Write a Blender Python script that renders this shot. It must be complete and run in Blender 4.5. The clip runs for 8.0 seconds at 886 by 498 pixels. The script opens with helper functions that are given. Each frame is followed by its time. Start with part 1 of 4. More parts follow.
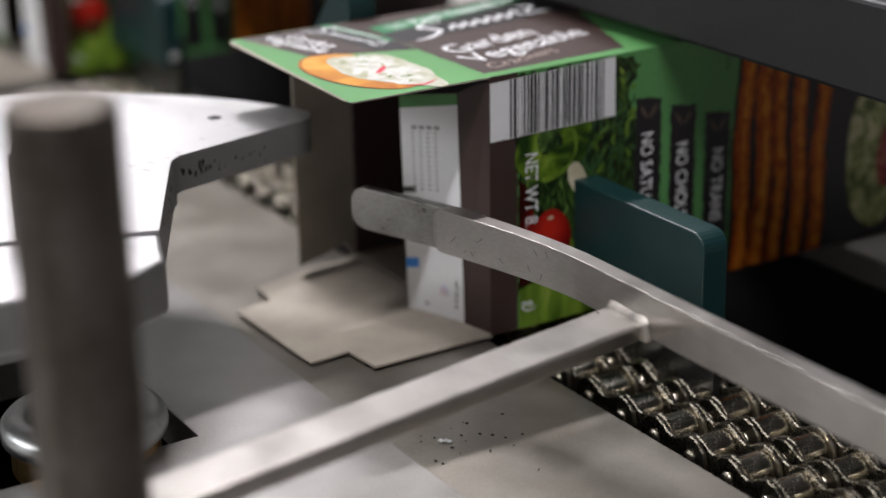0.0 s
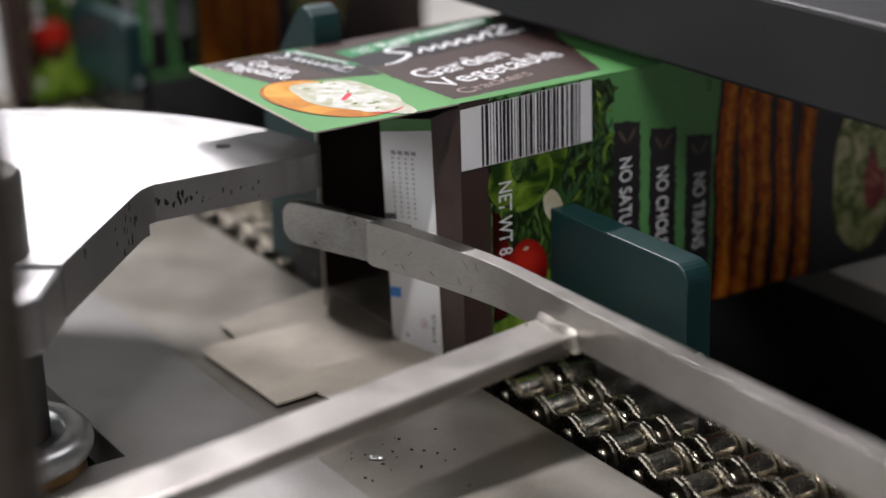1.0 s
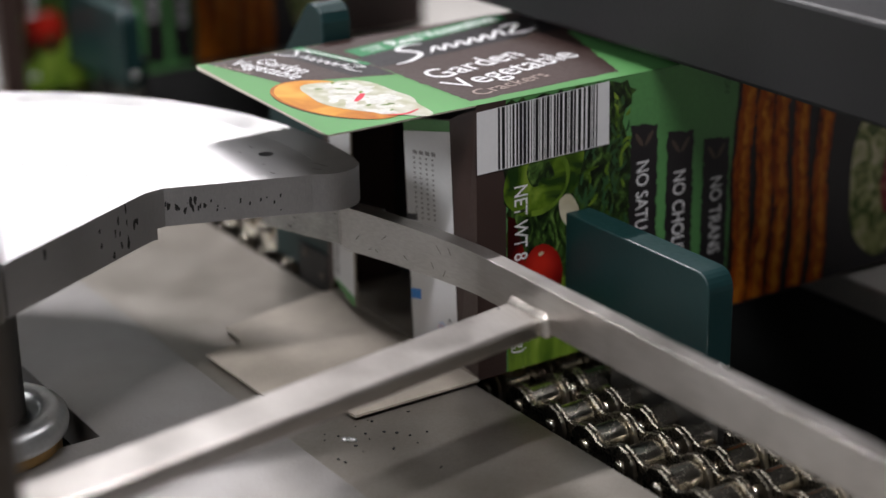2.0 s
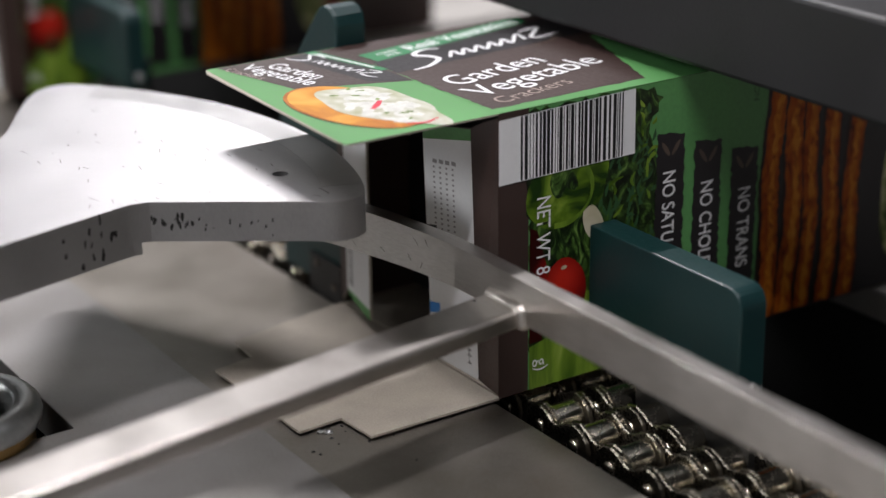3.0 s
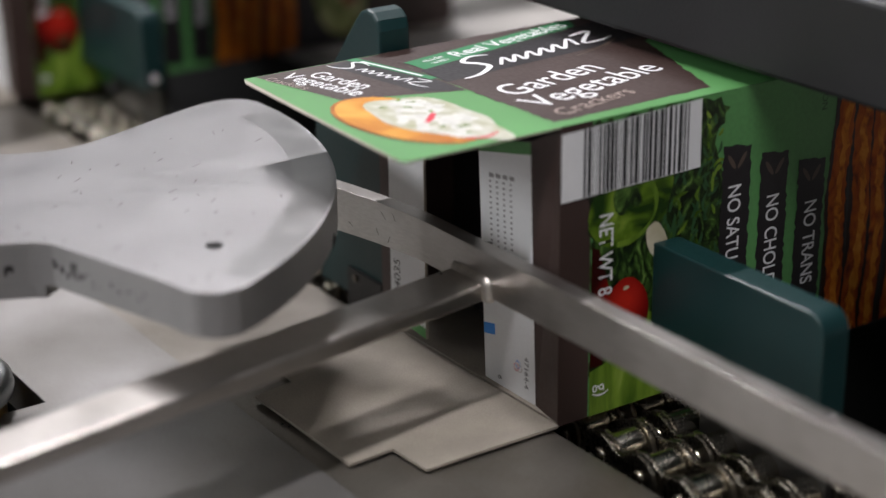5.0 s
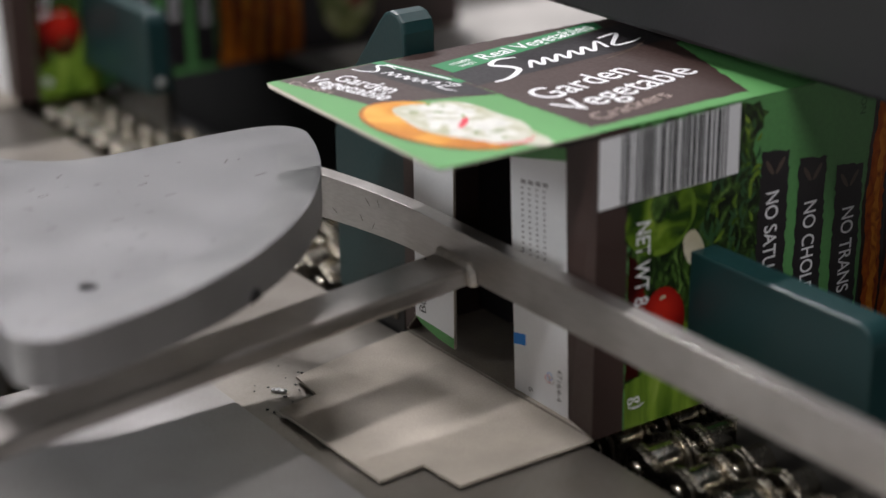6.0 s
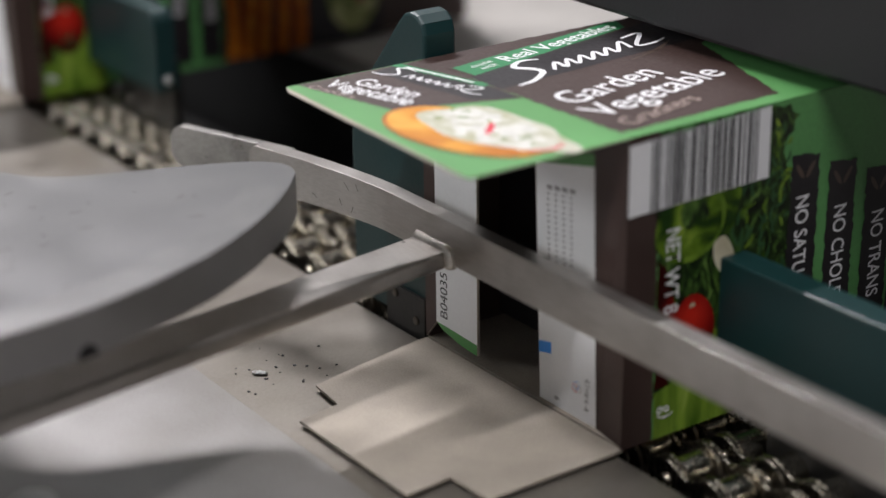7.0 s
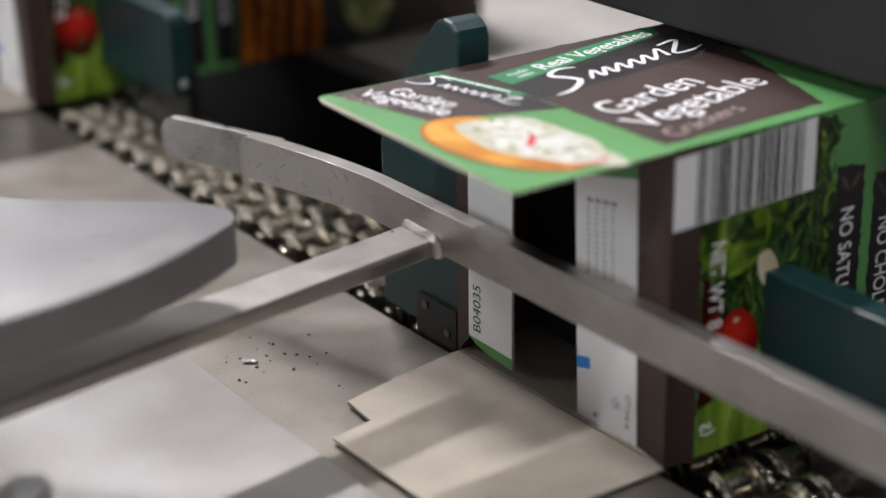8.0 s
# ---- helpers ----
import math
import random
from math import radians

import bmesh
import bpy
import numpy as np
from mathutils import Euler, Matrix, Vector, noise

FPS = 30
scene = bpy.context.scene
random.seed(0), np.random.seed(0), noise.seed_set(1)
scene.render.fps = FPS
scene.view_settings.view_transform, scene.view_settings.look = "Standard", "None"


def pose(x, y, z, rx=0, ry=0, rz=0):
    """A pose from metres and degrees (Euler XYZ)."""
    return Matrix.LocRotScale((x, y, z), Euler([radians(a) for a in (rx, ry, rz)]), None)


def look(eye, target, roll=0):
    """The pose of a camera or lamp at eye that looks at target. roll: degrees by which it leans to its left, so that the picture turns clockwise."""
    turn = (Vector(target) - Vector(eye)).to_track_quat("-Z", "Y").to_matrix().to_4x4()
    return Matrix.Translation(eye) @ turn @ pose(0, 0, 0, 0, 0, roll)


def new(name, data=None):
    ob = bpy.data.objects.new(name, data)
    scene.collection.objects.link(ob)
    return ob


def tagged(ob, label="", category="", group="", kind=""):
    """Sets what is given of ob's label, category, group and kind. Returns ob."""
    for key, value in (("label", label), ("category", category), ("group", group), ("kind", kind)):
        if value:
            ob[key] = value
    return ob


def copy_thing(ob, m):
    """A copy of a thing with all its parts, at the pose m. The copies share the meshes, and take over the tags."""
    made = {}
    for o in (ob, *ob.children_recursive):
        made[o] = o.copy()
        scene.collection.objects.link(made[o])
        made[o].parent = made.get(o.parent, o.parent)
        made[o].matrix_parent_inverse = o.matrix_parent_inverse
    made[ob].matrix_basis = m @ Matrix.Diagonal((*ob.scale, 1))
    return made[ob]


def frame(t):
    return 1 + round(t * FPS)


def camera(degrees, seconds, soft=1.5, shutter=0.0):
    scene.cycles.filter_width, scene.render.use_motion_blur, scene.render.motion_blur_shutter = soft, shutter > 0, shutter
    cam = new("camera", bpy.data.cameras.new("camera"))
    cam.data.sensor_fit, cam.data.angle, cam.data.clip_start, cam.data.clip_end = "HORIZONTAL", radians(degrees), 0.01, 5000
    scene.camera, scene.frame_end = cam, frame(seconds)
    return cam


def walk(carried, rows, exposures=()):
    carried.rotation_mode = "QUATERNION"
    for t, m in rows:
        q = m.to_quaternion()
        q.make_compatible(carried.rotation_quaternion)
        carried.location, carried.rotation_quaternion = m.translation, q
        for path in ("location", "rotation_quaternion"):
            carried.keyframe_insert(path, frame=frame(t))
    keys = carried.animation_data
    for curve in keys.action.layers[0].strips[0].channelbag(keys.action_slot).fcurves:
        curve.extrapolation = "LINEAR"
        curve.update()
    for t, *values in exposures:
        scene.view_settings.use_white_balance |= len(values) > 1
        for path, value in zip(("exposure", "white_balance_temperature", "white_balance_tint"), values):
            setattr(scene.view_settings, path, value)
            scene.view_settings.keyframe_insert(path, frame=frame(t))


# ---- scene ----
# ---- camera ----
cam = camera(27.43, 8.0)
cam.data.dof.use_dof = True
cam.data.dof.focus_distance = 0.425
cam.data.dof.aperture_fstop = 8.0
walk(cam, [
    (0.0, pose(0.3657, -0.2413, 0.1888, 69.45, 0.90, 57.84)),
    (0.5, pose(0.3687, -0.2323, 0.1894, 69.51, 1.15, 57.72)),
    (1.0, pose(0.3677, -0.2274, 0.1860, 69.89, 1.47, 57.10)),
    (1.5, pose(0.3704, -0.2294, 0.1871, 69.66, 1.19, 56.77)),
    (3.0, pose(0.3719, -0.2238, 0.1850, 69.30, 0.68, 56.50)),
    (3.5, pose(0.3729, -0.2197, 0.1819, 69.28, 0.99, 56.63)),
    (4.0, pose(0.3754, -0.2170, 0.1830, 68.96, 1.13, 56.47)),
    (4.5, pose(0.3771, -0.2205, 0.1852, 68.84, 0.94, 56.13)),
    (6.0, pose(0.3791, -0.2267, 0.1815, 68.84, 0.48, 55.18)),
    (6.5, pose(0.3836, -0.2241, 0.1819, 68.40, 1.12, 54.92)),
    (7.0, pose(0.3848, -0.2274, 0.1835, 68.30, 0.66, 54.75)),
    (7.5, pose(0.3872, -0.2270, 0.1855, 68.09, 0.56, 55.24)),
    (8.0, pose(0.3887, -0.2295, 0.1842, 68.09, 0.63, 54.45)),
])

# ---- light ----
world = bpy.data.worlds.new("hall_air")
world.use_nodes = True
world.node_tree.nodes["Background"].inputs[0].default_value = (0.9, 0.95, 1.0, 1)
world.node_tree.nodes["Background"].inputs[1].default_value = 0.11
scene.world = world


def area_lamp(name, m, sx, sy, watts, colour=(1.0, 0.96, 0.995)):
    data = bpy.data.lights.new(name, "AREA")
    data.shape, data.size, data.size_y, data.energy, data.color = "RECTANGLE", sx, sy, watts, colour
    ob = new(name, data)
    ob.matrix_world = m
    return ob


# rows of ceiling tubes across the conveyor, the far window band, and two fill lamps
for x, y, watts in ((0.80, -0.75, 40), (-0.12, -0.7, 8), (0.05, 1.45, 8), (-1.45, 0.36, 70)):
    area_lamp("ceiling_tube", pose(x, y, 2.05, 0, 0, 90), 0.9, 0.07, watts)
area_lamp("far_window_light", look((-3.9, 2.45, 1.75), (0, 0, 0)), 2.6, 1.6, 8, (0.97, 0.97, 1.0))
# near and side lamps are added fill for carton, dust flap and rail front
area_lamp("near_fill_light", look((2.5, -2.6, 0.95), (0, 0, 0)), 2.0, 1.0, 7, (0.98, 0.98, 1.0))
area_lamp("side_fill_light", look((-1.3, -3.0, 1.5), (0, 0, 0)), 2.4, 0.9, 42, (0.98, 0.98, 1.0))


# ---- materials ----
def mat(name, colour, rough=0.5, metal=0.0, vary=0.15, scale=60.0, fine=900.0, bump=0.0, streak=None, rvary=0.1, coat=0.0, dark=None, brushed=None):
    """A principled material with variation at two scales; streak stretches the grain along an axis; brushed is (amount, degrees) of a linear milling in the thing's own plane."""
    m = bpy.data.materials.new(name)
    m.use_nodes = True
    n, l = m.node_tree.nodes, m.node_tree.links
    b = n["Principled BSDF"]
    b.inputs["Metallic"].default_value = metal
    b.inputs["Coat Weight"].default_value = coat
    tc = n.new("ShaderNodeTexCoord")
    mp = n.new("ShaderNodeMapping")
    if streak:
        mp.inputs["Scale"].default_value = streak
    l.new(tc.outputs["Object"], mp.inputs[0])
    big, small = n.new("ShaderNodeTexNoise"), n.new("ShaderNodeTexNoise")
    big.inputs["Scale"].default_value, big.inputs["Detail"].default_value = scale, 5
    small.inputs["Scale"].default_value, small.inputs["Detail"].default_value = fine, 3
    l.new(tc.outputs["Object"], big.inputs["Vector"])
    l.new(mp.outputs[0], small.inputs["Vector"])
    mix = n.new("ShaderNodeMix")
    mix.data_type = "FLOAT"
    mix.inputs[0].default_value = 0.4
    l.new(big.outputs[0], mix.inputs[2])
    l.new(small.outputs[0], mix.inputs[3])
    ramp = n.new("ShaderNodeValToRGB")
    e = ramp.color_ramp.elements
    lo = dark or tuple(c * (1 - vary) for c in colour)
    hi = tuple(min(1, c * (1 + vary)) for c in colour)
    e[0].position, e[0].color = 0.3, (*lo, 1)
    e[1].position, e[1].color = 0.7, (*hi, 1)
    l.new(mix.outputs[0], ramp.inputs[0])
    l.new(ramp.outputs[0], b.inputs["Base Color"])
    mr = n.new("ShaderNodeMapRange")
    mr.inputs[3].default_value, mr.inputs[4].default_value = max(0.03, rough - rvary), min(1, rough + rvary)
    mr.inputs[1].default_value, mr.inputs[2].default_value = 0.3, 0.7
    l.new(mix.outputs[0], mr.inputs[0])
    l.new(mr.outputs[0], b.inputs["Roughness"])
    if brushed:
        b.inputs["Anisotropic"].default_value = brushed[0]
        vt = n.new("ShaderNodeVectorTransform")
        vt.vector_type, vt.convert_from, vt.convert_to = "VECTOR", "OBJECT", "WORLD"
        vt.inputs[0].default_value = (math.cos(radians(brushed[1])), math.sin(radians(brushed[1])), 0)
        l.new(vt.outputs[0], b.inputs["Tangent"])
    if bump:
        bp = n.new("ShaderNodeBump")
        bp.inputs["Strength"].default_value, bp.inputs["Distance"].default_value = bump, 0.0002
        l.new(small.outputs[0], bp.inputs["Height"])
        l.new(bp.outputs[0], b.inputs["Normal"])
    return m


def ramp_mat(name, stops, scale, stretch=(1, 1, 1), kind="noise", rough=0.35, distort=1.5, detail=6.0):
    """A printed picture: a stretched texture through a colour ramp."""
    m = bpy.data.materials.new(name)
    m.use_nodes = True
    n, l = m.node_tree.nodes, m.node_tree.links
    b = n["Principled BSDF"]
    b.inputs["Roughness"].default_value = rough
    b.inputs["Specular IOR Level"].default_value = 0.3
    tc, mp = n.new("ShaderNodeTexCoord"), n.new("ShaderNodeMapping")
    mp.inputs["Scale"].default_value = stretch
    l.new(tc.outputs["Object"], mp.inputs[0])
    if kind == "noise":
        t = n.new("ShaderNodeTexNoise")
        t.inputs["Detail"].default_value, t.inputs["Distortion"].default_value = detail, distort
    elif kind == "wave":
        t = n.new("ShaderNodeTexWave")
        t.bands_direction = "Y"
        t.inputs["Distortion"].default_value, t.inputs["Detail"].default_value = distort, detail
    elif kind == "ball":
        t = n.new("ShaderNodeTexGradient")
        t.gradient_type = "SPHERICAL"
    else:
        t = n.new("ShaderNodeTexVoronoi")
        t.feature = "SMOOTH_F1"
        t.inputs["Randomness"].default_value = 1.0
    if kind != "ball":
        t.inputs["Scale"].default_value = scale
    else:
        mp.inputs["Location"].default_value = [-c / scale for c in distort]
        mp.inputs["Scale"].default_value = (1 / scale, 1 / scale, 1 / scale)
    l.new(mp.outputs[0], t.inputs["Vector"])
    ramp = n.new("ShaderNodeValToRGB")
    e = ramp.color_ramp.elements
    while len(e) < len(stops):
        e.new(0.5)
    for el, (p, c) in zip(e, stops):
        el.position, el.color = p, (*c, 1)
    l.new(t.outputs[0], ramp.inputs[0])
    l.new(ramp.outputs[0], b.inputs["Base Color"])
    return m


M_ALU = mat("milled_aluminium", (0.37, 0.37, 0.37), 0.42, 0.92, 0.12, 60, 900, 0.4, (9, 1.5, 1), 0.06, brushed=(0.70, -10))
M_DECK = mat("worn_aluminium_deck", (0.34, 0.335, 0.33), 0.34, 0.62, 0.12, 28, 1300, 0.22, (4, 1, 1), 0.07, dark=(0.205, 0.19, 0.17))
M_SLIDE = mat("worn_steel_slide", (0.32, 0.298, 0.265), 0.33, 0.70, 0.10, 40, 1300, 0.22, (4, 1, 1), 0.05, dark=(0.19, 0.17, 0.14))
M_RIM = mat("rubbed_aluminium", (0.37, 0.37, 0.365), 0.38, 0.92, 0.16, 90, 700, 0.3, (1, 5, 1), 0.08, brushed=(0.68, -10))
M_FAR = mat("dull_steel_plate", (0.42, 0.405, 0.38), 0.55, 0.7, 0.2, 30, 420, 0.25, (7, 1, 1), 0.1)
M_STEEL = mat("brushed_stainless", (0.49, 0.47, 0.445), 0.33, 1.0, 0.14, 85, 1100, 0.16, (0.25, 2, 2), 0.05, dark=(0.40, 0.375, 0.345))
M_WELD = mat("weld_metal", (0.50, 0.47, 0.43), 0.36, 1.0, 0.25, 400, 2500, 0.6)
M_WORN = mat("darkened_stainless", (0.33, 0.32, 0.30), 0.34, 1.0, 0.3, 130, 900, 0.35, (0.3, 2, 2), 0.1)
M_POST = mat("dull_steel_bar", (0.16, 0.145, 0.13), 0.48, 1.0, 0.2, 90, 600, 0.3, dark=(0.07, 0.055, 0.042))
M_CHAIN = mat("oiled_chain_steel", (0.30, 0.27, 0.22), 0.28, 1.0, 0.30, 130, 1500, 0.15)
M_ROLLER = mat("polished_roller_steel", (0.60, 0.56, 0.47), 0.24, 1.0, 0.2, 160, 1500, 0.1)
M_LUG = mat("dark_green_nylon", (0.004, 0.026, 0.027), 0.42, 0.0, 0.15, 60, 900, 0.15)
M_BLACK = mat("black_painted_steel", (0.013, 0.013, 0.014), 0.5, 0.0, 0.2, 40, 900, 0.2)
# near black for the frame, and painted shade in the arm's hole and notches
M_DARK = mat("near_black_steel_and_shade", (0.006, 0.006, 0.006), 0.7, 0.0, 0.3, 40, 500, 0.2)
M_BRACKET = mat("blackened_steel", (0.014, 0.0135, 0.013), 0.45, 0.2, 0.3, 90, 900, 0.2)
M_BRASS = mat("worn_brass", (0.55, 0.36, 0.15), 0.35, 1.0, 0.2, 80, 700, 0.2)
M_ZINC = mat("zinc_plated_steel", (0.62, 0.64, 0.64), 0.35, 1.0, 0.15, 120, 900, 0.25)
M_WALL = mat("hall_wall_paint", (0.34, 0.34, 0.33), 0.8, 0.0, 0.1, 2, 30)
M_FLOOR = mat("hall_concrete", (0.22, 0.22, 0.21), 0.6, 0.0, 0.2, 3, 40)
M_BOARD = mat("grey_recycled_board", (0.36, 0.322, 0.268), 0.75, 0.0, 0.26, 60, 2200, 0.4)
M_BROWN = mat("dark_brown_print", (0.045, 0.026, 0.022), 0.48, 0.0, 0.08, 60, 900)
# dark print ink; also the painted shade inside the carton
M_NIGHT = mat("black_brown_print_and_shade", (0.012, 0.010, 0.012), 0.48, 0.0, 0.1, 60, 900)
M_GREEN = mat("leaf_green_print", (0.092, 0.275, 0.085), 0.48, 0.0, 0.20, 25, 900)
M_BAR = mat("banner_green_print", (0.026, 0.20, 0.075), 0.48, 0.0, 0.1, 60, 900)
M_WHITE = mat("white_print", (0.78, 0.79, 0.80), 0.4, 0.0, 0.04, 60, 900)
M_INK = mat("black_ink", (0.012, 0.012, 0.014), 0.4, 0.0, 0.1, 60, 900)
M_TAN = mat("tan_print", (0.36, 0.29, 0.255), 0.4, 0.0, 0.1, 60, 900)
M_BLUE = mat("blue_ink", (0.02, 0.25, 0.75), 0.4, 0.0, 0.05, 60, 900)
M_LETTUCE = ramp_mat("printed_lettuce", [(0.36, (0.003, 0.006, 0.002)), (0.5, (0.014, 0.032, 0.007)), (0.6, (0.045, 0.10, 0.018)), (0.72, (0.15, 0.25, 0.06))], 130, (1, 1.7, 1), distort=2.6)
M_PEPPER = ramp_mat("printed_pepper", [(0.36, (0.010, 0.035, 0.003)), (0.5, (0.09, 0.17, 0.010)), (0.72, (0.26, 0.38, 0.05))], 90, distort=1.0, detail=3)
M_TOMATO = ramp_mat("printed_tomato", [(0.05, (0.025, 0.001, 0.001)), (0.4, (0.20, 0.004, 0.003)), (0.85, (0.50, 0.020, 0.010))], 0.0105, kind="ball", distort=(0.0, 0.0185, 0.0262))
M_CELERY = ramp_mat("printed_celery", [(0.3, (0.05, 0.11, 0.008)), (0.6, (0.17, 0.28, 0.03)), (0.85, (0.34, 0.44, 0.10))], 90, (1, 3, 0.5), distort=0.6, detail=3)
M_CARROT = ramp_mat("printed_roast_carrot", [(0.30, (0.09, 0.012, 0.002)), (0.45, (0.36, 0.060, 0.003)), (0.75, (0.60, 0.150, 0.006))], 190, (1, 1, 0.7), distort=1.6, detail=6, rough=0.6)
M_CARROT_EDGE = ramp_mat("printed_carrot_edge", [(0.3, (0.008, 0.003, 0.002)), (0.7, (0.030, 0.006, 0.002))], 150, (1, 1, 0.45), distort=0.8, detail=7)
M_CARROT_LIT = ramp_mat("printed_carrot_ridge", [(0.33, (0.30, 0.055, 0.004)), (0.48, (0.62, 0.185, 0.010)), (0.75, (0.78, 0.34, 0.04))], 240, (1, 1, 0.7), distort=1.4, detail=6, rough=0.6)
M_ONION = ramp_mat("printed_onion", [(0.36, (0.07, 0.12, 0.02)), (0.5, (0.36, 0.38, 0.14)), (0.66, (0.66, 0.62, 0.38))], 110, distort=2.5, detail=3)
M_GARLIC = ramp_mat("printed_garlic", [(0.3, (0.42, 0.38, 0.24)), (0.7, (0.75, 0.72, 0.58))], 80, distort=0.5)
M_CRACKER = ramp_mat("printed_cracker", [(0.3, (0.38, 0.11, 0.012)), (0.55, (0.60, 0.26, 0.03)), (0.8, (0.74, 0.44, 0.09))], 75, distort=0.8)
M_CHEESE = ramp_mat("printed_soft_cheese", [(0.0, (0.58, 0.58, 0.52)), (0.35, (0.50, 0.50, 0.41)), (0.65, (0.42, 0.42, 0.30)), (0.88, (0.32, 0.33, 0.19))], 330, (1, 1.3, 1), kind="cells")
M_CURD = mat("white_curd_print", (0.60, 0.60, 0.555), 0.4, 0.0, 0.22, 420, 1500)
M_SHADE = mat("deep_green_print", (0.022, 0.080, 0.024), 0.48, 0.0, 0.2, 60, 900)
M_LEAF = mat("dim_tan_print", (0.085, 0.060, 0.045), 0.48, 0.0, 0.2, 200, 900)
M_CRUST = ramp_mat("printed_crust", [(0.3, (0.22, 0.05, 0.008)), (0.7, (0.45, 0.15, 0.02))], 90, distort=0.8)
M_FAINT = mat("faint_grey_ink", (0.30, 0.29, 0.295), 0.5, 0.0, 0.1, 60, 900)
M_BEET = ramp_mat("printed_beet", [(0.35, (0.10, 0.008, 0.012)), (0.55, (0.30, 0.015, 0.025)), (0.75, (0.55, 0.25, 0.15))], 160, distort=2.0, detail=4)
M_RADISH = mat("printed_radish", (0.62, 0.03, 0.06), 0.4, 0.0, 0.3, 200, 900)


# ---- mesh helpers ----
def part(name, bm, material, parent=None, label="", smooth=False, bevel=0.0, segments=2):
    """One bmesh as one mesh object, under a thing or a part."""
    bmesh.ops.recalc_face_normals(bm, faces=bm.faces)
    me = bpy.data.meshes.new(name)
    bm.to_mesh(me)
    bm.free()
    me.materials.append(material)
    if smooth:
        me.polygons.foreach_set("use_smooth", [True] * len(me.polygons))
    ob = new(name, me)
    if bevel:
        b = ob.modifiers.new("edge", "BEVEL")
        b.width, b.segments, b.limit_method, b.angle_limit = bevel, segments, "ANGLE", radians(40)
        b.harden_normals = False
    if parent:
        ob.parent = parent
    if label:
        ob["label"] = label
    return ob


def thing(name, label, category, group="", kind=""):
    return tagged(new(name), label, category, group, kind)


def add_box(bm, x0, x1, y0, y1, z0, z1):
    v = [bm.verts.new(p) for p in ((x0, y0, z0), (x1, y0, z0), (x1, y1, z0), (x0, y1, z0), (x0, y0, z1), (x1, y0, z1), (x1, y1, z1), (x0, y1, z1))]
    for f in ((0, 3, 2, 1), (4, 5, 6, 7), (0, 1, 5, 4), (1, 2, 6, 5), (2, 3, 7, 6), (3, 0, 4, 7)):
        bm.faces.new([v[i] for i in f])
    return v


def box(*a):
    bm = bmesh.new()
    add_box(bm, *a)
    return bm


def prism(pts, a, b, put):
    """A polygon pulled from level a to level b; put(u, v, w) gives the place."""
    bm = bmesh.new()
    lo, hi = [bm.verts.new(put(u, v, a)) for u, v in pts], [bm.verts.new(put(u, v, b)) for u, v in pts]
    bm.faces.new(lo), bm.faces.new(hi)
    n = len(pts)
    for i in range(n):
        bm.faces.new((lo[i], lo[(i + 1) % n], hi[(i + 1) % n], hi[i]))
    return bm


def lathe(profile, steps=48, axis="z"):
    """A profile of (radius, height) turned about z, or laid along y."""
    bm = bmesh.new()
    rings = []
    for r, h in profile:
        ring = []
        for i in range(steps):
            a = 2 * math.pi * i / steps
            p = (r * math.cos(a), r * math.sin(a), h)
            ring.append(bm.verts.new(p if axis == "z" else (p[0], h, p[1])))
        rings.append(ring)
    for a, b in zip(rings, rings[1:]):
        for i in range(steps):
            bm.faces.new((a[i], a[(i + 1) % steps], b[(i + 1) % steps], b[i]))
    bm.faces.new(rings[0]), bm.faces.new(rings[-1])
    return bm


def flat(u, v, w):
    return (u, v, w)


def upright(u, v, w):
    return (u, w, v)


def sheet(name, pts, put, material, parent, lift=0.00012, label=""):
    """Printed ink: a polygon laid on a panel."""
    bm = bmesh.new()
    bm.faces.new([bm.verts.new(put(u, v, lift)) for u, v in pts])
    me = bpy.data.meshes.new(name)
    bm.to_mesh(me)
    bm.free()
    me.materials.append(material)
    ob = new(name, me)
    ob.parent = parent
    if label:
        ob["label"] = label
    return ob


def ragged(pts, step=0.0012, amount=0.0004, seed=1):
    """A polygon with torn edges."""
    rnd, out = random.Random(seed), []
    for (u0, v0), (u1, v1) in zip(pts, pts[1:] + pts[:1]):
        d = math.hypot(u1 - u0, v1 - v0)
        n = max(1, int(d / step))
        for i in range(n):
            f, j = i / n, (rnd.uniform(-1, 1) * amount if i else 0)
            out.append((u0 + (u1 - u0) * f - (v1 - v0) / d * j, v0 + (v1 - v0) * f + (u1 - u0) / d * j))
    return out


def blob(cu, cv, ru, rv, turn=0.0, n=40, wob=0.0, seed=1):
    rnd = random.Random(seed)
    ph = [rnd.uniform(0, 6.28) for _ in range(5)]
    out = []
    for i in range(n):
        a = 2 * math.pi * i / n
        k = 1 + wob * sum(math.sin((j + 3) * a + ph[j]) / (j + 1.5) for j in range(5))
        u, v = ru * k * math.cos(a), rv * k * math.sin(a)
        c, s = math.cos(radians(turn)), math.sin(radians(turn))
        out.append((cu + u * c - v * s, cv + u * s + v * c))
    return out


def text(words, m, size, material, parent, name="lettering", bold=0.0, squeeze=1.0):
    """Printed words; m carries the text's own plane into the parent's space."""
    cu = bpy.data.curves.new(name, "FONT")
    cu.body, cu.size, cu.offset = words, size, bold
    cu.materials.append(material)
    ob = new(name, cu)
    ob.parent = parent
    ob.matrix_local = m @ Matrix.Diagonal((squeeze, 1, 1, 1))
    return ob


def on_plane(origin, right, up):
    r, u = Vector(right).normalized(), Vector(up).normalized()
    n = r.cross(u)
    m = Matrix((r, u, n)).transposed().to_4x4()
    return Matrix.Translation(origin) @ m


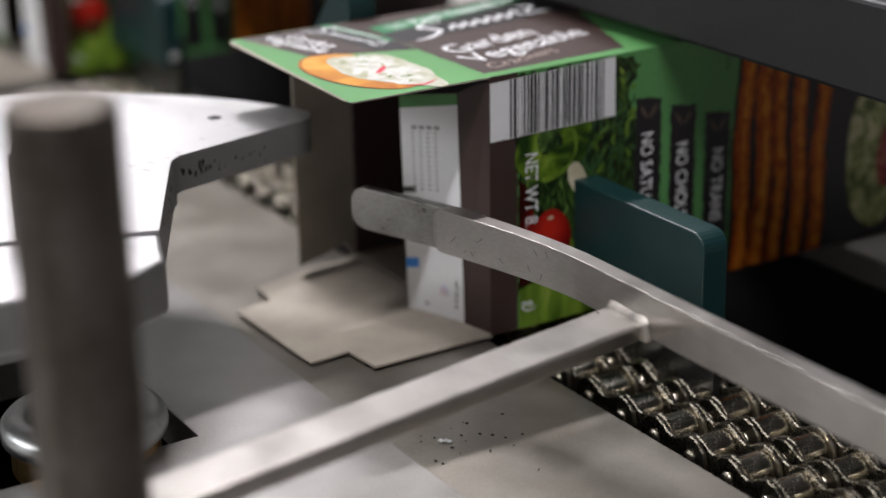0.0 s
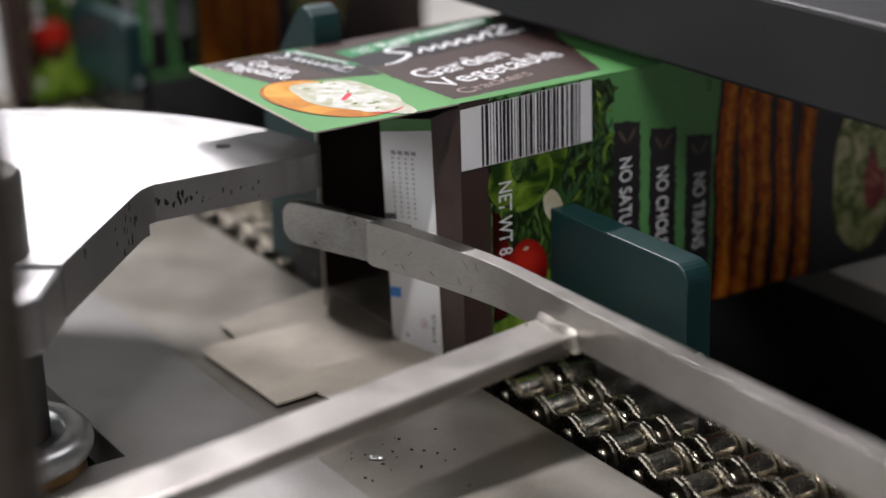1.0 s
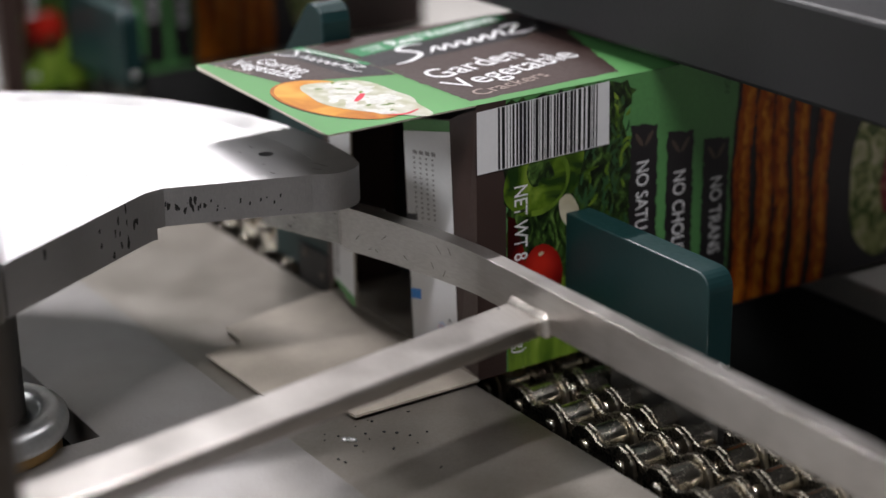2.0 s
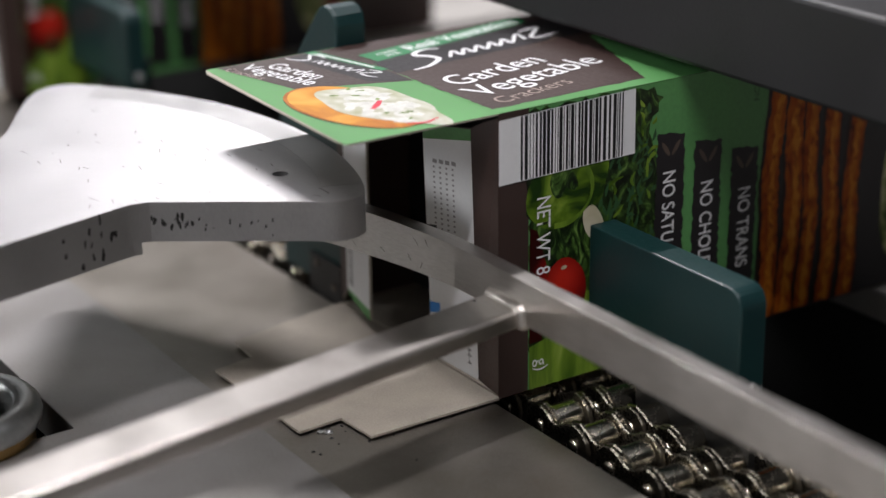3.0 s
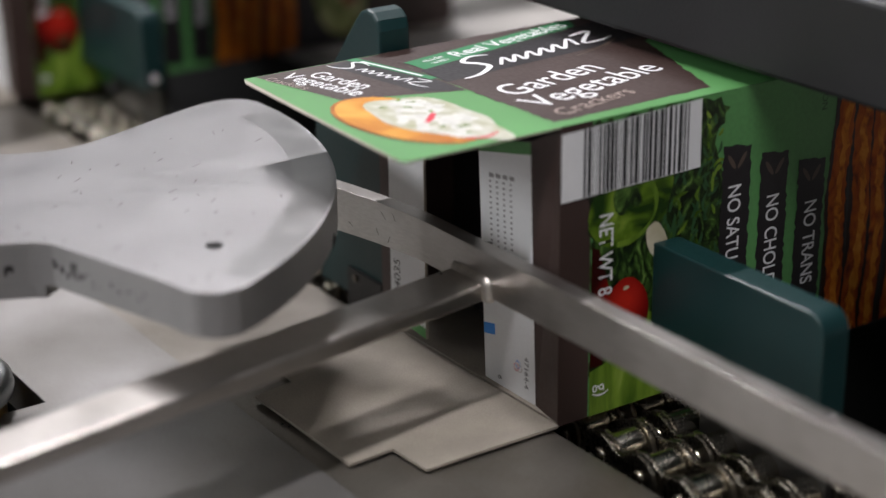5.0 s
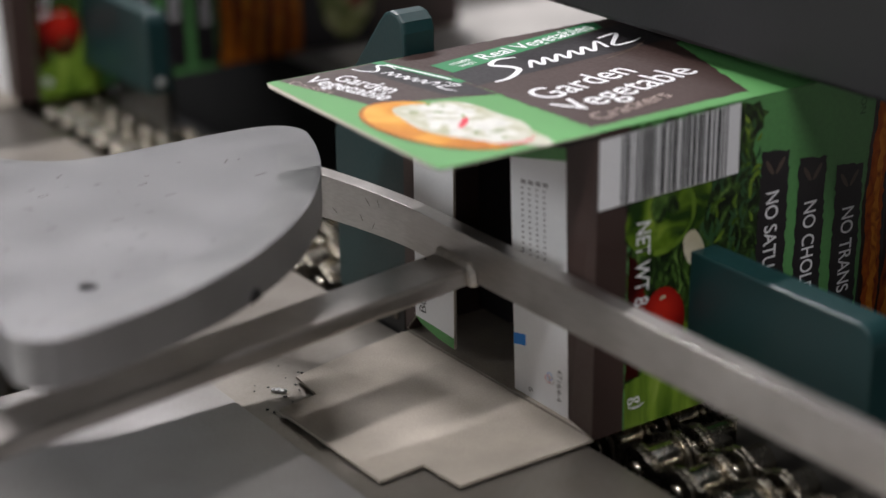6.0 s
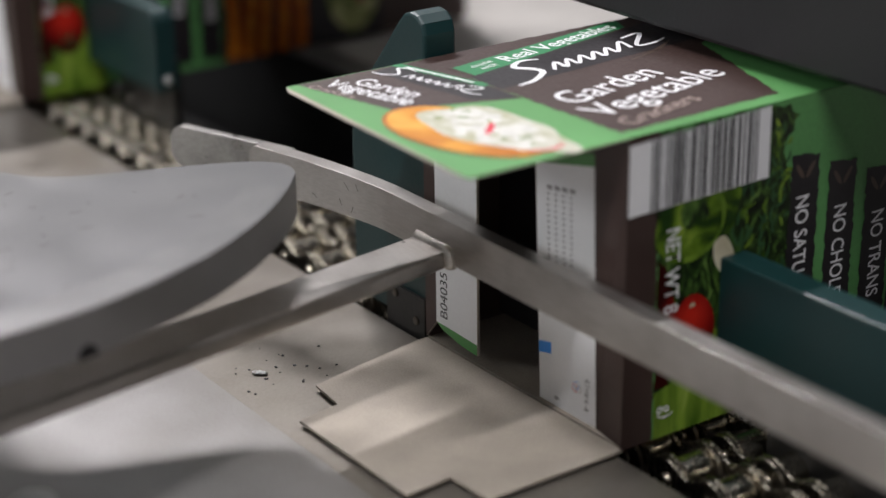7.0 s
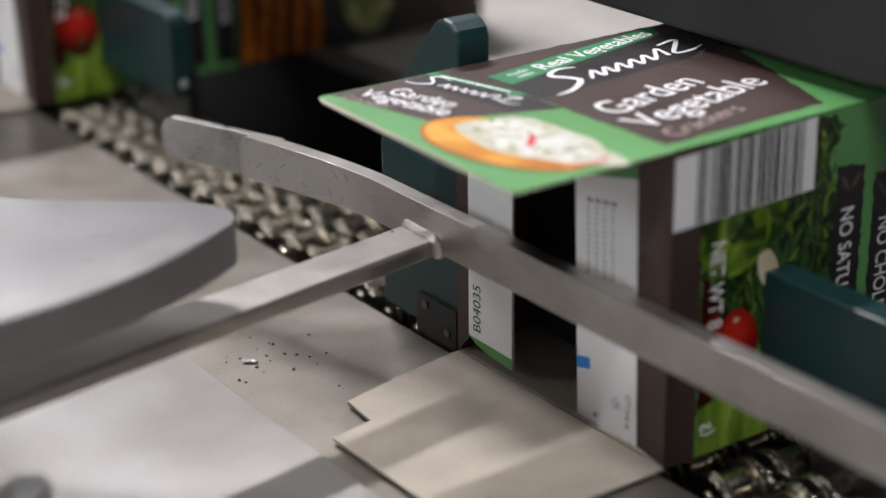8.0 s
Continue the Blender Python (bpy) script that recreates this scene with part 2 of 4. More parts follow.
def stroke(name, lines, width, put, material, parent, lift=0.00016):
    """Brush strokes: flat ribbons along polylines of (u, v, relative width)."""
    bm = bmesh.new()
    for line in lines:
        fine = []
        for i in range(len(line) - 1):
            p0, p1, p2, p3 = line[max(i - 1, 0)], line[i], line[i + 1], line[min(i + 2, len(line) - 1)]
            for k in range(6):
                t = k / 6
                fine.append([0.5 * (2 * b + (c - a) * t + (2 * a - 5 * b + 4 * c - d) * t * t + (3 * b - a - 3 * c + d) * t ** 3) for a, b, c, d in zip(p0, p1, p2, p3)])
        fine.append(list(line[-1]))
        prev = None
        for i, (u, v, w) in enumerate(fine):
            a, b = fine[max(i - 1, 0)], fine[min(i + 1, len(fine) - 1)]
            du, dv = b[0] - a[0], b[1] - a[1]
            d = math.hypot(du, dv) or 1
            ou, ov = -dv / d * width * w / 2, du / d * width * w / 2
            pair = (bm.verts.new(put(u + ou, v + ov, lift)), bm.verts.new(put(u - ou, v - ov, lift)))
            if prev:
                bm.faces.new((prev[0], prev[1], pair[1], pair[0]))
            prev = pair
    me = bpy.data.meshes.new(name)
    bm.to_mesh(me)
    bm.free()
    me.materials.append(material)
    ob = new(name, me)
    ob.parent = parent
    return ob


# ---- the hall round the machine ----
def hall():
    for name, a, m in (("floor", (-6, 6, -6, 6, -1.0, -0.9), M_FLOOR), ("ceiling", (-6, 6, -6, 6, 2.6, 2.7), M_WALL),
                       ("wall_north", (-6, 6, 6, 6.2, -0.9, 2.6), M_WALL), ("wall_south", (-6, 6, -6.2, -6, -0.9, 2.6), M_WALL),
                       ("wall_east", (6, 6.2, -6, 6, -0.9, 2.6), M_WALL), ("wall_west", (-6.2, -6, -6, 6, -0.9, 2.6), M_WALL)):
        tagged(part(name, box(*a), m), "plain grey painted factory hall surface", "hall", kind="structure")


hall()


# ---- machine bed ----
def machine_bed():
    base = thing("machine_frame", "near-black steel machine frame under the deck plates", "machine frame")
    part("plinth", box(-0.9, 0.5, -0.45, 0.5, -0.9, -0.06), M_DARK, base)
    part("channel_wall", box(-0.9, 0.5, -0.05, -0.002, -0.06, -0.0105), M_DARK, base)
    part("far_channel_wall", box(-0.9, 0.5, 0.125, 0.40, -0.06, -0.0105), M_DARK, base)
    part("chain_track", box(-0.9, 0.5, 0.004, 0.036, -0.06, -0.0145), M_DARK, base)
    deck = thing("deck_plate", "pale worn aluminium deck plate with a rectangular cut-out round the shaft", "deck plate")
    bm = bmesh.new()
    edges = []
    for loop in ([(-0.9, -0.45), (0.5, -0.45), (0.5, -0.0535), (-0.9, -0.0535)], [(-0.055, -0.150), (0.0105, -0.150), (0.0105, -0.0890), (-0.055, -0.0890)]):
        vs = [bm.verts.new((x, y, 0.0)) for x, y in loop]
        edges += [bm.edges.new((vs[k], vs[(k + 1) % 4])) for k in range(4)]
    bmesh.ops.triangle_fill(bm, use_beauty=True, edges=edges)
    for v in bmesh.ops.extrude_face_region(bm, geom=bm.faces[:])["geom"]:
        if isinstance(v, bmesh.types.BMVert):
            v.co.z = -0.010
    part("plate", bm, M_DECK, deck, bevel=0.0002)
    slide = thing("slide_plate", "darker worn steel slide plate beside the chain", "slide plate")
    part("plate", box(-0.9, 0.5, -0.0528, -0.0005, -0.0100, -0.0012), M_SLIDE, slide, bevel=0.0003)
    far = thing("far_deck_plate", "light steel deck plate on the far side of the conveyor", "deck plate")
    part("plate", box(-0.9, 0.5, 0.125, 0.40, -0.0100, -0.0012), M_FAR, far, bevel=0.0008)


machine_bed()


def top_guard():
    g = thing("top_guard", "matt black steel guard bar above the cartons", "guard")
    part("bar", box(-0.33, 0.42, 0.0512, 0.15, 0.0740, 0.0968), M_BLACK, g, bevel=0.0012)
    for x in (-0.3, 0.4):
        part("bracket", box(x - 0.012, x + 0.012, 0.15, 0.30, 0.076, 0.092), M_BLACK, g)
        part("leg", box(x - 0.012, x + 0.012, 0.276, 0.30, -0.0012, 0.076), M_BLACK, g)


top_guard()


# ---- guide rail with its welded arm ----
def rounded_end_bar(path, z0, z1, thick, r, rise=0.0):
    """A flat bar on edge along a plan line, its first end rounded off in height; rise lifts the flared end's upper edge."""
    bm = bmesh.new()
    prev = None
    s = 0.0
    for i, (x, y) in enumerate(path):
        a, b = path[max(i - 1, 0)], path[min(i + 1, len(path) - 1)]
        if i:
            s += math.hypot(x - path[i - 1][0], y - path[i - 1][1])
        d = math.hypot(b[0] - a[0], b[1] - a[1])
        nx, ny = -(b[1] - a[1]) / d * thick, (b[0] - a[0]) / d * thick
        cut = 0.0 if s >= r else r - math.sqrt(max(0.0, r * r - (r - s) ** 2))
        lo, hi = z0 + cut, z1 - cut + rise * min(1.0, max(0.0, (0.055 - x) / 0.046))
        ring = [bm.verts.new(p) for p in ((x, y, lo), (x, y, hi), (x + nx, y + ny, hi), (x + nx, y + ny, lo))]
        if prev:
            for k in range(4):
                bm.faces.new((prev[k], prev[(k + 1) % 4], ring[(k + 1) % 4], ring[k]))
        else:
            bm.faces.new(ring[::-1])
        prev = ring
    bm.faces.new(prev)
    return bm


def rail_y(x):
    """Plan line of the rail's front face: straight, then flaring out towards the operator."""
    if x > 0.055:
        return -0.012
    return -0.012 - 0.0098 * min(1.0, (0.055 - x) / 0.046) ** 1.45


def guide_rail():
    r_ = thing("guide_rail", "brushed stainless guide rail with flared lead-in and welded arm", "guide rail")
    xs = [0.0075 + 0.0005 * k for k in range(10)] + [0.0145 + 0.003 * k for k in range(16)] + [0.08, 0.15, 0.3, 0.42]
    part("bar", rounded_end_bar([(x, rail_y(x)) for x in xs], 0.0312, 0.0412, 0.0042, 0.0035, 0.0012), M_STEEL, r_, bevel=0.0008, segments=3)
    lead = [(-0.0200 + 0.0004 * k, 0) for k in range(12)] + [(-0.0145 + 0.004 * k, 0) for k in range(9)]
    lead = [(x, -0.0305 + (x + 0.0165) * 0.36 + 0.0022) for x, _ in lead]
    part("lead_in_bar", rounded_end_bar(lead, 0.0308, 0.0420, 0.0028, 0.0045), M_WORN, r_, "thin overlapping lead-in strip with a rounded end", bevel=0.0007, segments=3)
    bm = bmesh.new()
    d = Vector((0.16, -1.0, 0)).normalized()
    n = Vector((-d.y, d.x, 0))
    start = Vector((0.0725, -0.0118, 0))
    ends = [start, start + d * 0.34]
    vs = []
    for p in ends:
        for z in (0.0300, 0.0342):
            for w in (-0.0062, 0.0064):
                q = p + n * w
                if p is start:
                    q = Vector((q.x + d.x * (q.y + 0.0118), -0.0118, 0))
                vs.append(bm.verts.new((q.x, q.y, z)))
    for f in ((0, 1, 3, 2), (4, 6, 7, 5), (0, 4, 5, 1), (2, 3, 7, 6), (0, 2, 6, 4), (1, 5, 7, 3)):
        bm.faces.new([vs[i] for i in f])
    part("cross_arm", bm, M_STEEL, r_, "flat stainless arm welded to the rail", bevel=0.0009, segments=3)
    rnd = random.Random(4)
    way = [(0.0664 + 0.00052 * k, 0.0338) for k in range(25)] + [(0.0791 + 0.0001 * k, 0.0335 - 0.0006 * k) for k in range(7)]
    bm = bmesh.new()
    prev = None
    for i, (x, z) in enumerate(way):
        a, b = way[max(i - 1, 0)], way[min(i + 1, len(way) - 1)]
        t = Vector((b[0] - a[0], 0, b[1] - a[1])).normalized()
        n = t.cross(Vector((0, 1, 0)))
        r = 0.0019 * (0.55 if i in (0, len(way) - 1) else 1) * (1 + 0.06 * math.sin(i * 0.35))
        ring = []
        for k in range(12):
            q = 2 * math.pi * k / 12
            p = Vector((x, -0.0117, z)) + n * (r * math.cos(q)) + Vector((0, 1, 0)) * (r * 0.9 * math.sin(q))
            ring.append(bm.verts.new(p))
        if prev:
            for k in range(12):
                bm.faces.new((prev[k], prev[(k + 1) % 12], ring[(k + 1) % 12], ring[k]))
        else:
            bm.faces.new(ring)
        prev = ring
    bm.faces.new(prev)
    part("weld_bead", bm, M_WELD, r_, "shiny rippled weld bead", smooth=True)
    for k in range(9):
        x = 0.012 + 0.034 * rnd.random()
        y, z, ln = rail_y(x), rnd.uniform(0.0325, 0.0402), rnd.uniform(0.0004, 0.0014)
        slope = math.degrees(math.atan2(rail_y(x + 0.001) - y, 0.001))
        o = part("scratch", prism([(-0.00008, -ln), (0.00008, -ln * 0.8), (0.0001, ln), (-0.00005, ln * 0.9)], -0.00005, 0.00003, lambda u, v, w: (u, -w, v)), M_POST, r_)
        o.matrix_local = pose(x, y, z, 0, 0, slope) @ pose(0, 0, 0, 0, rnd.uniform(-70, 70), 0)
    part("centre_punch_mark", lathe([(0.0004, 0.0), (0.0004, 0.00006)], 10), M_INK, r_).matrix_local = pose(0.0687, -0.0170, 0.0342)


guide_rail()

# ---- folding arm on its shaft ----
AXIS = (-0.0093, -0.1276)
R_OUT = 0.1125


def rounded(line, times=2):
    """An open run of corners cut into a smooth curve, its ends kept."""
    for _ in range(times):
        out = [line[0]]
        for (a, b), (c, d) in zip(line, line[1:]):
            out += [(0.75 * a + 0.25 * c, 0.75 * b + 0.25 * d), (0.25 * a + 0.75 * c, 0.25 * b + 0.75 * d)]
        line = out + [line[-1]]
    return line


def folding_arm():
    a = thing("folding_arm", "thick milled aluminium folding arm with an arc-shaped head, scratched and worn", "machine arm")
    z0, z1 = 0.0436, 0.0530
    arc = [(R_OUT * math.cos(radians(d)), R_OUT * math.sin(radians(d))) for d in range(115, 179)]
    lead = [(-0.0345, 0.0925), (-0.0350, 0.0972), (-0.0366, 0.1005), (-0.0395, 0.1028), (-0.0432, 0.1034)]
    tail = [(-0.1124, -0.0012), (-0.1113, -0.0046), (-0.1085, -0.0074), (-0.1040, -0.0086), (-0.0970, -0.0076), (-0.0860, -0.0044), (-0.0760, -0.0010), (-0.0680, 0.0016), (-0.0610, 0.0032), (-0.0540, 0.0030), (-0.0460, -0.0005)]
    hub = [(-0.0240, -0.0170), (-0.0122, -0.0140), (0.0060, -0.006), (0.0215, 0.0320)]
    notch = [(-0.0205, 0.0535), (-0.0235, 0.0552), (-0.0262, 0.0585)]
    pts = rounded(lead) + arc + rounded(tail) + hub + rounded(notch)
    bm = bmesh.new()
    edges = []
    ring = [bm.verts.new((u, v, z1)) for u, v in pts]
    edges += [bm.edges.new((ring[i], ring[(i + 1) % len(ring)])) for i in range(len(ring))]
    hole = [bm.verts.new((-0.0516 + 0.0019 * math.cos(t), 0.0802 + 0.0019 * math.sin(t), z1)) for t in [2 * math.pi * k / 16 for k in range(16)]]
    edges += [bm.edges.new((hole[i], hole[(i + 1) % 16])) for i in range(16)]
    bmesh.ops.triangle_fill(bm, use_beauty=True, edges=edges)
    got = bmesh.ops.extrude_face_region(bm, geom=bm.faces[:])
    for v in got["geom"]:
        if isinstance(v, bmesh.types.BMVert):
            v.co.z = z0
    part("plate", bm, M_ALU, a, bevel=0.0006)
    part("handle_web", prism([(-0.0250, 0.0566), (-0.0235, 0.0552), (-0.0205, 0.0535), (0.0215, 0.0320), (0.0060, -0.006), (-0.0122, -0.0140), (-0.0240, -0.0170), (-0.0460, -0.0005), (-0.0500, 0.0200), (-0.0380, 0.0480)], 0.0408, z0, flat), M_ALU, a, "thicker web under the handle")
    part("hub_block", prism([(0.0064, -0.0062), (0.0220, 0.0320), (0.0380, 0.0262), (0.0440, 0.0150), (0.0400, -0.0150), (0.0200, -0.0260), (-0.0100, -0.0220), (-0.0118, -0.0126)], 0.0400, 0.0524, flat), M_ALU, a, "clamp block on the shaft", bevel=0.0012)
    part("hub_cap", lathe([(0.0112, 0.0525), (0.0112, 0.0706), (0.0104, 0.0716)], 64), M_WORN, a, "dull round steel cap over the shaft").location = (0.0093, 0.0151, 0)
    # near-black plug puts the shade of the hole into colour
    part("hole_shade", lathe([(0.0019, z0 + 0.0005), (0.0019, z1 - 0.0012)], 16), M_DARK, a, "near-black plug painted as the shade in the hole").location = (-0.0516, 0.0802, 0)
    inner, outer = 0.1030, 0.1116
    rim = [(outer * math.cos(radians(d)), outer * math.sin(radians(d))) for d in range(116, 178, 2)] + [(inner * math.cos(radians(d)), inner * math.sin(radians(d))) for d in range(176, 115, -2)]
    part("worn_rim", prism(rim, z1 - 0.0002, z1 + 0.00005, flat), M_RIM, a, "smoother worn band along the arc")
    # notches are not cut: near-black pieces carry their inner shade as colour
    for ang, r, wide in ((138.5, 0.1121, 0.0022), (121.5, 0.0597, 0.0018)):
        n = part("drill_notch", prism([(wide * math.cos(radians(q)), wide * math.sin(radians(q)) * 1.2) for q in range(0, 181, 20)], -0.0010, 0.0006, lambda u, v, w: (w, u, v)), M_DARK, a, "near-black piece painted as a shaded drilled notch in the lower edge")
        n.matrix_local = pose(r * math.cos(radians(ang)), r * math.sin(radians(ang)), z0 - 0.0001, 0, 0, ang if r > 0.1 else ang - 80)
    rnd = random.Random(9)
    for k in range(60):
        ang, rr = radians(rnd.uniform(112, 172)), rnd.uniform(0.045, 0.104)
        if k < 17:
            f = rnd.uniform(0, 1) ** 1.3
            u, v = -0.026 - 0.011 * f + 0.0, 0.058 + 0.042 * f
            z, h = rnd.gauss(0.0475, 0.0016), rnd.uniform(0.00010, 0.0007)
            side = Vector((-0.0365 + 0.0262, 0.1010 - 0.0585, 0)).normalized()
            p = Vector((-0.0262, 0.0585, 0)) + side * (0.043 * f)
            n = Vector((side.y, -side.x, 0))
            m = Matrix((side, (0, 0, 1), n)).transposed().to_4x4()
            ob = part("scuff_mark", prism([(-0.0002, -h), (0.0002, -h * 0.8), (0.0003, h), (-0.0001, h * 0.9)], 0.0, 0.00004, flat), M_INK, a)
            ob.matrix_local = Matrix.Translation((p.x, p.y, z)) @ m
            continue
        ln = rnd.uniform(0.0004, 0.0016)
        u, v = rr * math.cos(ang), rr * math.sin(ang)
        ob = part("scratch", prism([(-ln, -0.00012), (ln, -0.00005), (ln, 0.00010), (-ln, 0.00012)], 0.0, 0.00004, flat), M_POST, a)
        ob.matrix_local = pose(u, v, z1 + 0.00001, 0, 0, rnd.uniform(20, 70))
    for k in range(22):
        toward = Vector((-0.0365 + 0.0262, 0.1010 - 0.0585, 0)).normalized() if k < 8 else Vector((0.0215 + 0.0205, 0.0320 - 0.0535, 0)).normalized()
        start = Vector((-0.0262, 0.0585, 0)) if k < 8 else Vector((-0.0205, 0.0535, 0))
        spot = start + toward * (abs(rnd.gauss(0, 0.006 if k < 8 else 0.011)) + 0.0006)
        w, h = rnd.uniform(0.0002, 0.0005), rnd.uniform(0.0005, 0.0016)
        m = Matrix((toward, (0, 0, 1), toward.cross(Vector((0, 0, 1))))).transposed().to_4x4()
        ob = part("scuff_mark", prism(blob(0, 0, w, h, rnd.uniform(-15, 15), 14, 0.25, k), -0.00005, 0.00006, flat), M_BRACKET, a)
        ob.matrix_local = Matrix.Translation((spot.x, spot.y, rnd.gauss(0.0488, 0.0016) if k < 8 else rnd.gauss(0.0470, 0.0022))) @ m
    return a


ARM = folding_arm()


def shaft():
    s = thing("shaft_collar", "zinc-plated collar ring with a brass washer round a dark shaft", "shaft collar")
    part("collar", lathe([(0.0126, 0.0), (0.0182, 0.0), (0.0190, 0.0008), (0.0193, 0.0024), (0.0190, 0.0042), (0.0180, 0.0054), (0.0165, 0.0060), (0.0138, 0.0060), (0.0128, 0.0054), (0.0126, 0.0044)], 64), M_ZINC, s, smooth=True).location = (0, 0, 0.003)
    part("brass_washer", lathe([(0.0126, -0.004), (0.0172, -0.004), (0.0172, 0.003), (0.0126, 0.003)], 48), M_BRASS, s, "worn brass washer")
    part("shaft", lathe([(0.0098, -0.058), (0.0098, 0.0388)], 40), M_BRACKET, s, "dark steel shaft", smooth=False)
    s.location = (0.0, -0.1125, 0)


shaft()


def stop_post():
    p = thing("stop_post", "dull round steel post standing on the deck plate", "post")
    part("bar", lathe([(0.0086, 0.0), (0.0086, 0.1165), (0.0083, 0.1176), (0.0073, 0.1180)], 40), M_POST, p, smooth=False)
    p.location = (0.1228, -0.1550, 0)


stop_post()


def deck_bolt():
    b = thing("deck_bolt", "bright zinc hex bolt on the deck plate", "bolt")
    hexa = [(0.0048 * math.cos(radians(60 * k)), 0.0048 * math.sin(radians(60 * k))) for k in range(6)]
    part("head", prism(hexa, 0.0125, 0.0185, flat), M_ZINC, b, bevel=0.0006)
    part("washer", lathe([(0.0062, 0.0), (0.0066, 0.0004), (0.0066, 0.0125), (0.0060, 0.0130)], 32), M_ZINC, b)
    b.location = (0.1010, -0.1215, 0)


deck_bolt()

# ---- conveyor chain ----
PITCH = 0.01332
CHAIN_Z = -0.0072


def link_outline(r, waist):
    """The waisted figure-of-eight side plate of a chain link."""
    pts = []
    for c, a0 in ((PITCH, -125), (0.0, 55)):
        for k in range(9):
            a = radians(a0 + 250 * k / 8)
            pts.append((c - PITCH / 2 + r * math.cos(a), r * math.sin(a)))
        s, yy, xx = (1 if c else -1), r * math.sin(radians(55)), PITCH / 2 + r * math.cos(radians(125))
        for f in (0.55, 0.0, -0.55):
            pts.append((s * xx * f, s * (waist + (yy - waist) * (0.5 - 0.5 * math.cos(math.pi * f)) * 0.55)))
    return pts


def link_plate(r, waist, half):
    """A side plate with chamfered rims."""
    bm = bmesh.new()
    rings = []
    for w, d in ((-half, 0.0004), (-half + 0.0003, 0.0), (half - 0.0003, 0.0), (half, 0.0004)):
        rings.append([bm.verts.new((u, w, v)) for u, v in link_outline(r - d, waist - d)])
    for a, b in zip(rings, rings[1:]):
        for i in range(len(a)):
            bm.faces.new((a[i], a[(i + 1) % len(a)], b[(i + 1) % len(a)], b[i]))
    bm.faces.new(rings[0]), bm.faces.new(rings[-1])
    return bm


def chain(y, name, first, count):
    c = thing(name, "oily steel roller chain carrying the lugs", "chain", "conveyor chain strands")
    inner = part("inner_plate", link_plate(0.0058, 0.0032, 0.0006), M_CHAIN, c)
    outer = part("outer_plate", link_plate(0.0056, 0.0030, 0.0006), M_CHAIN, c)
    roller = part("roller", lathe([(0.0032, -0.0041), (0.0040, -0.0040), (0.0042, -0.0038), (0.0042, -0.0035), (0.0042, 0.0035), (0.0042, 0.0038), (0.0040, 0.0040), (0.0032, 0.0041)], 28, "y"), M_ROLLER, c, smooth=True)
    pin = part("pin", lathe([(0.0006, -0.0078), (0.0015, -0.0076), (0.0020, -0.0071), (0.0020, -0.0068), (0.0020, 0.0068), (0.0020, 0.0071), (0.0015, 0.0076), (0.0006, 0.0078)], 16, "y"), M_ROLLER, c, smooth=True)
    made = {k: 0 for k in ("i", "o", "r", "p")}

    def place(proto, key, x, yy):
        ob = proto
        if made[key]:
            ob = proto.copy()
            scene.collection.objects.link(ob)
        made[key] += 1
        ob.parent = c
        ob.location = (x, yy, 0)

    for k in range(count):
        x = first + k * PITCH
        place(roller, "r", x, 0)
        place(pin, "p", x, 0)
        odd = k % 2
        for s in (-1, 1):
            place(inner if odd else outer, "i" if odd else "o", x + PITCH / 2, s * (0.0048 if odd else 0.0062))
    return c


CHAINS = []
for yy in (0.0147, 0.0314):
    ch = chain(yy, "roller_chain", -0.4207, 54)
    CHAINS.append((ch, yy))


# ---- carton ----
W, H, LONG, TH = 0.0725, 0.070, 0.190, 0.0006


def on_front(u, v, w):
    return (w, u, v)


def on_top(u, v, w):
    return (u, v, H + w)


def barcode(parent):
    sheet("barcode_field", [(0.0, 0.0530), (0.0394, 0.0536), (0.0392, 0.0696), (0.0, 0.0684)], on_front, M_WHITE, parent, 0.00030, "white barcode field")
    rnd = random.Random(12)
    y = 0.0060
    while y < 0.0362:
        w = rnd.choice((0.00024, 0.00024, 0.0004, 0.0006, 0.0009))
        zt, zb = 0.0683 + 0.03 * y, 0.0532 + 0.015 * y
        sheet("barcode_bar", [(y, zb), (y + w, zb), (y + w, zt), (y, zt)], on_front, M_INK, parent, 0.00036)
        y += w + rnd.choice((0.00026, 0.0003, 0.0005, 0.0007))


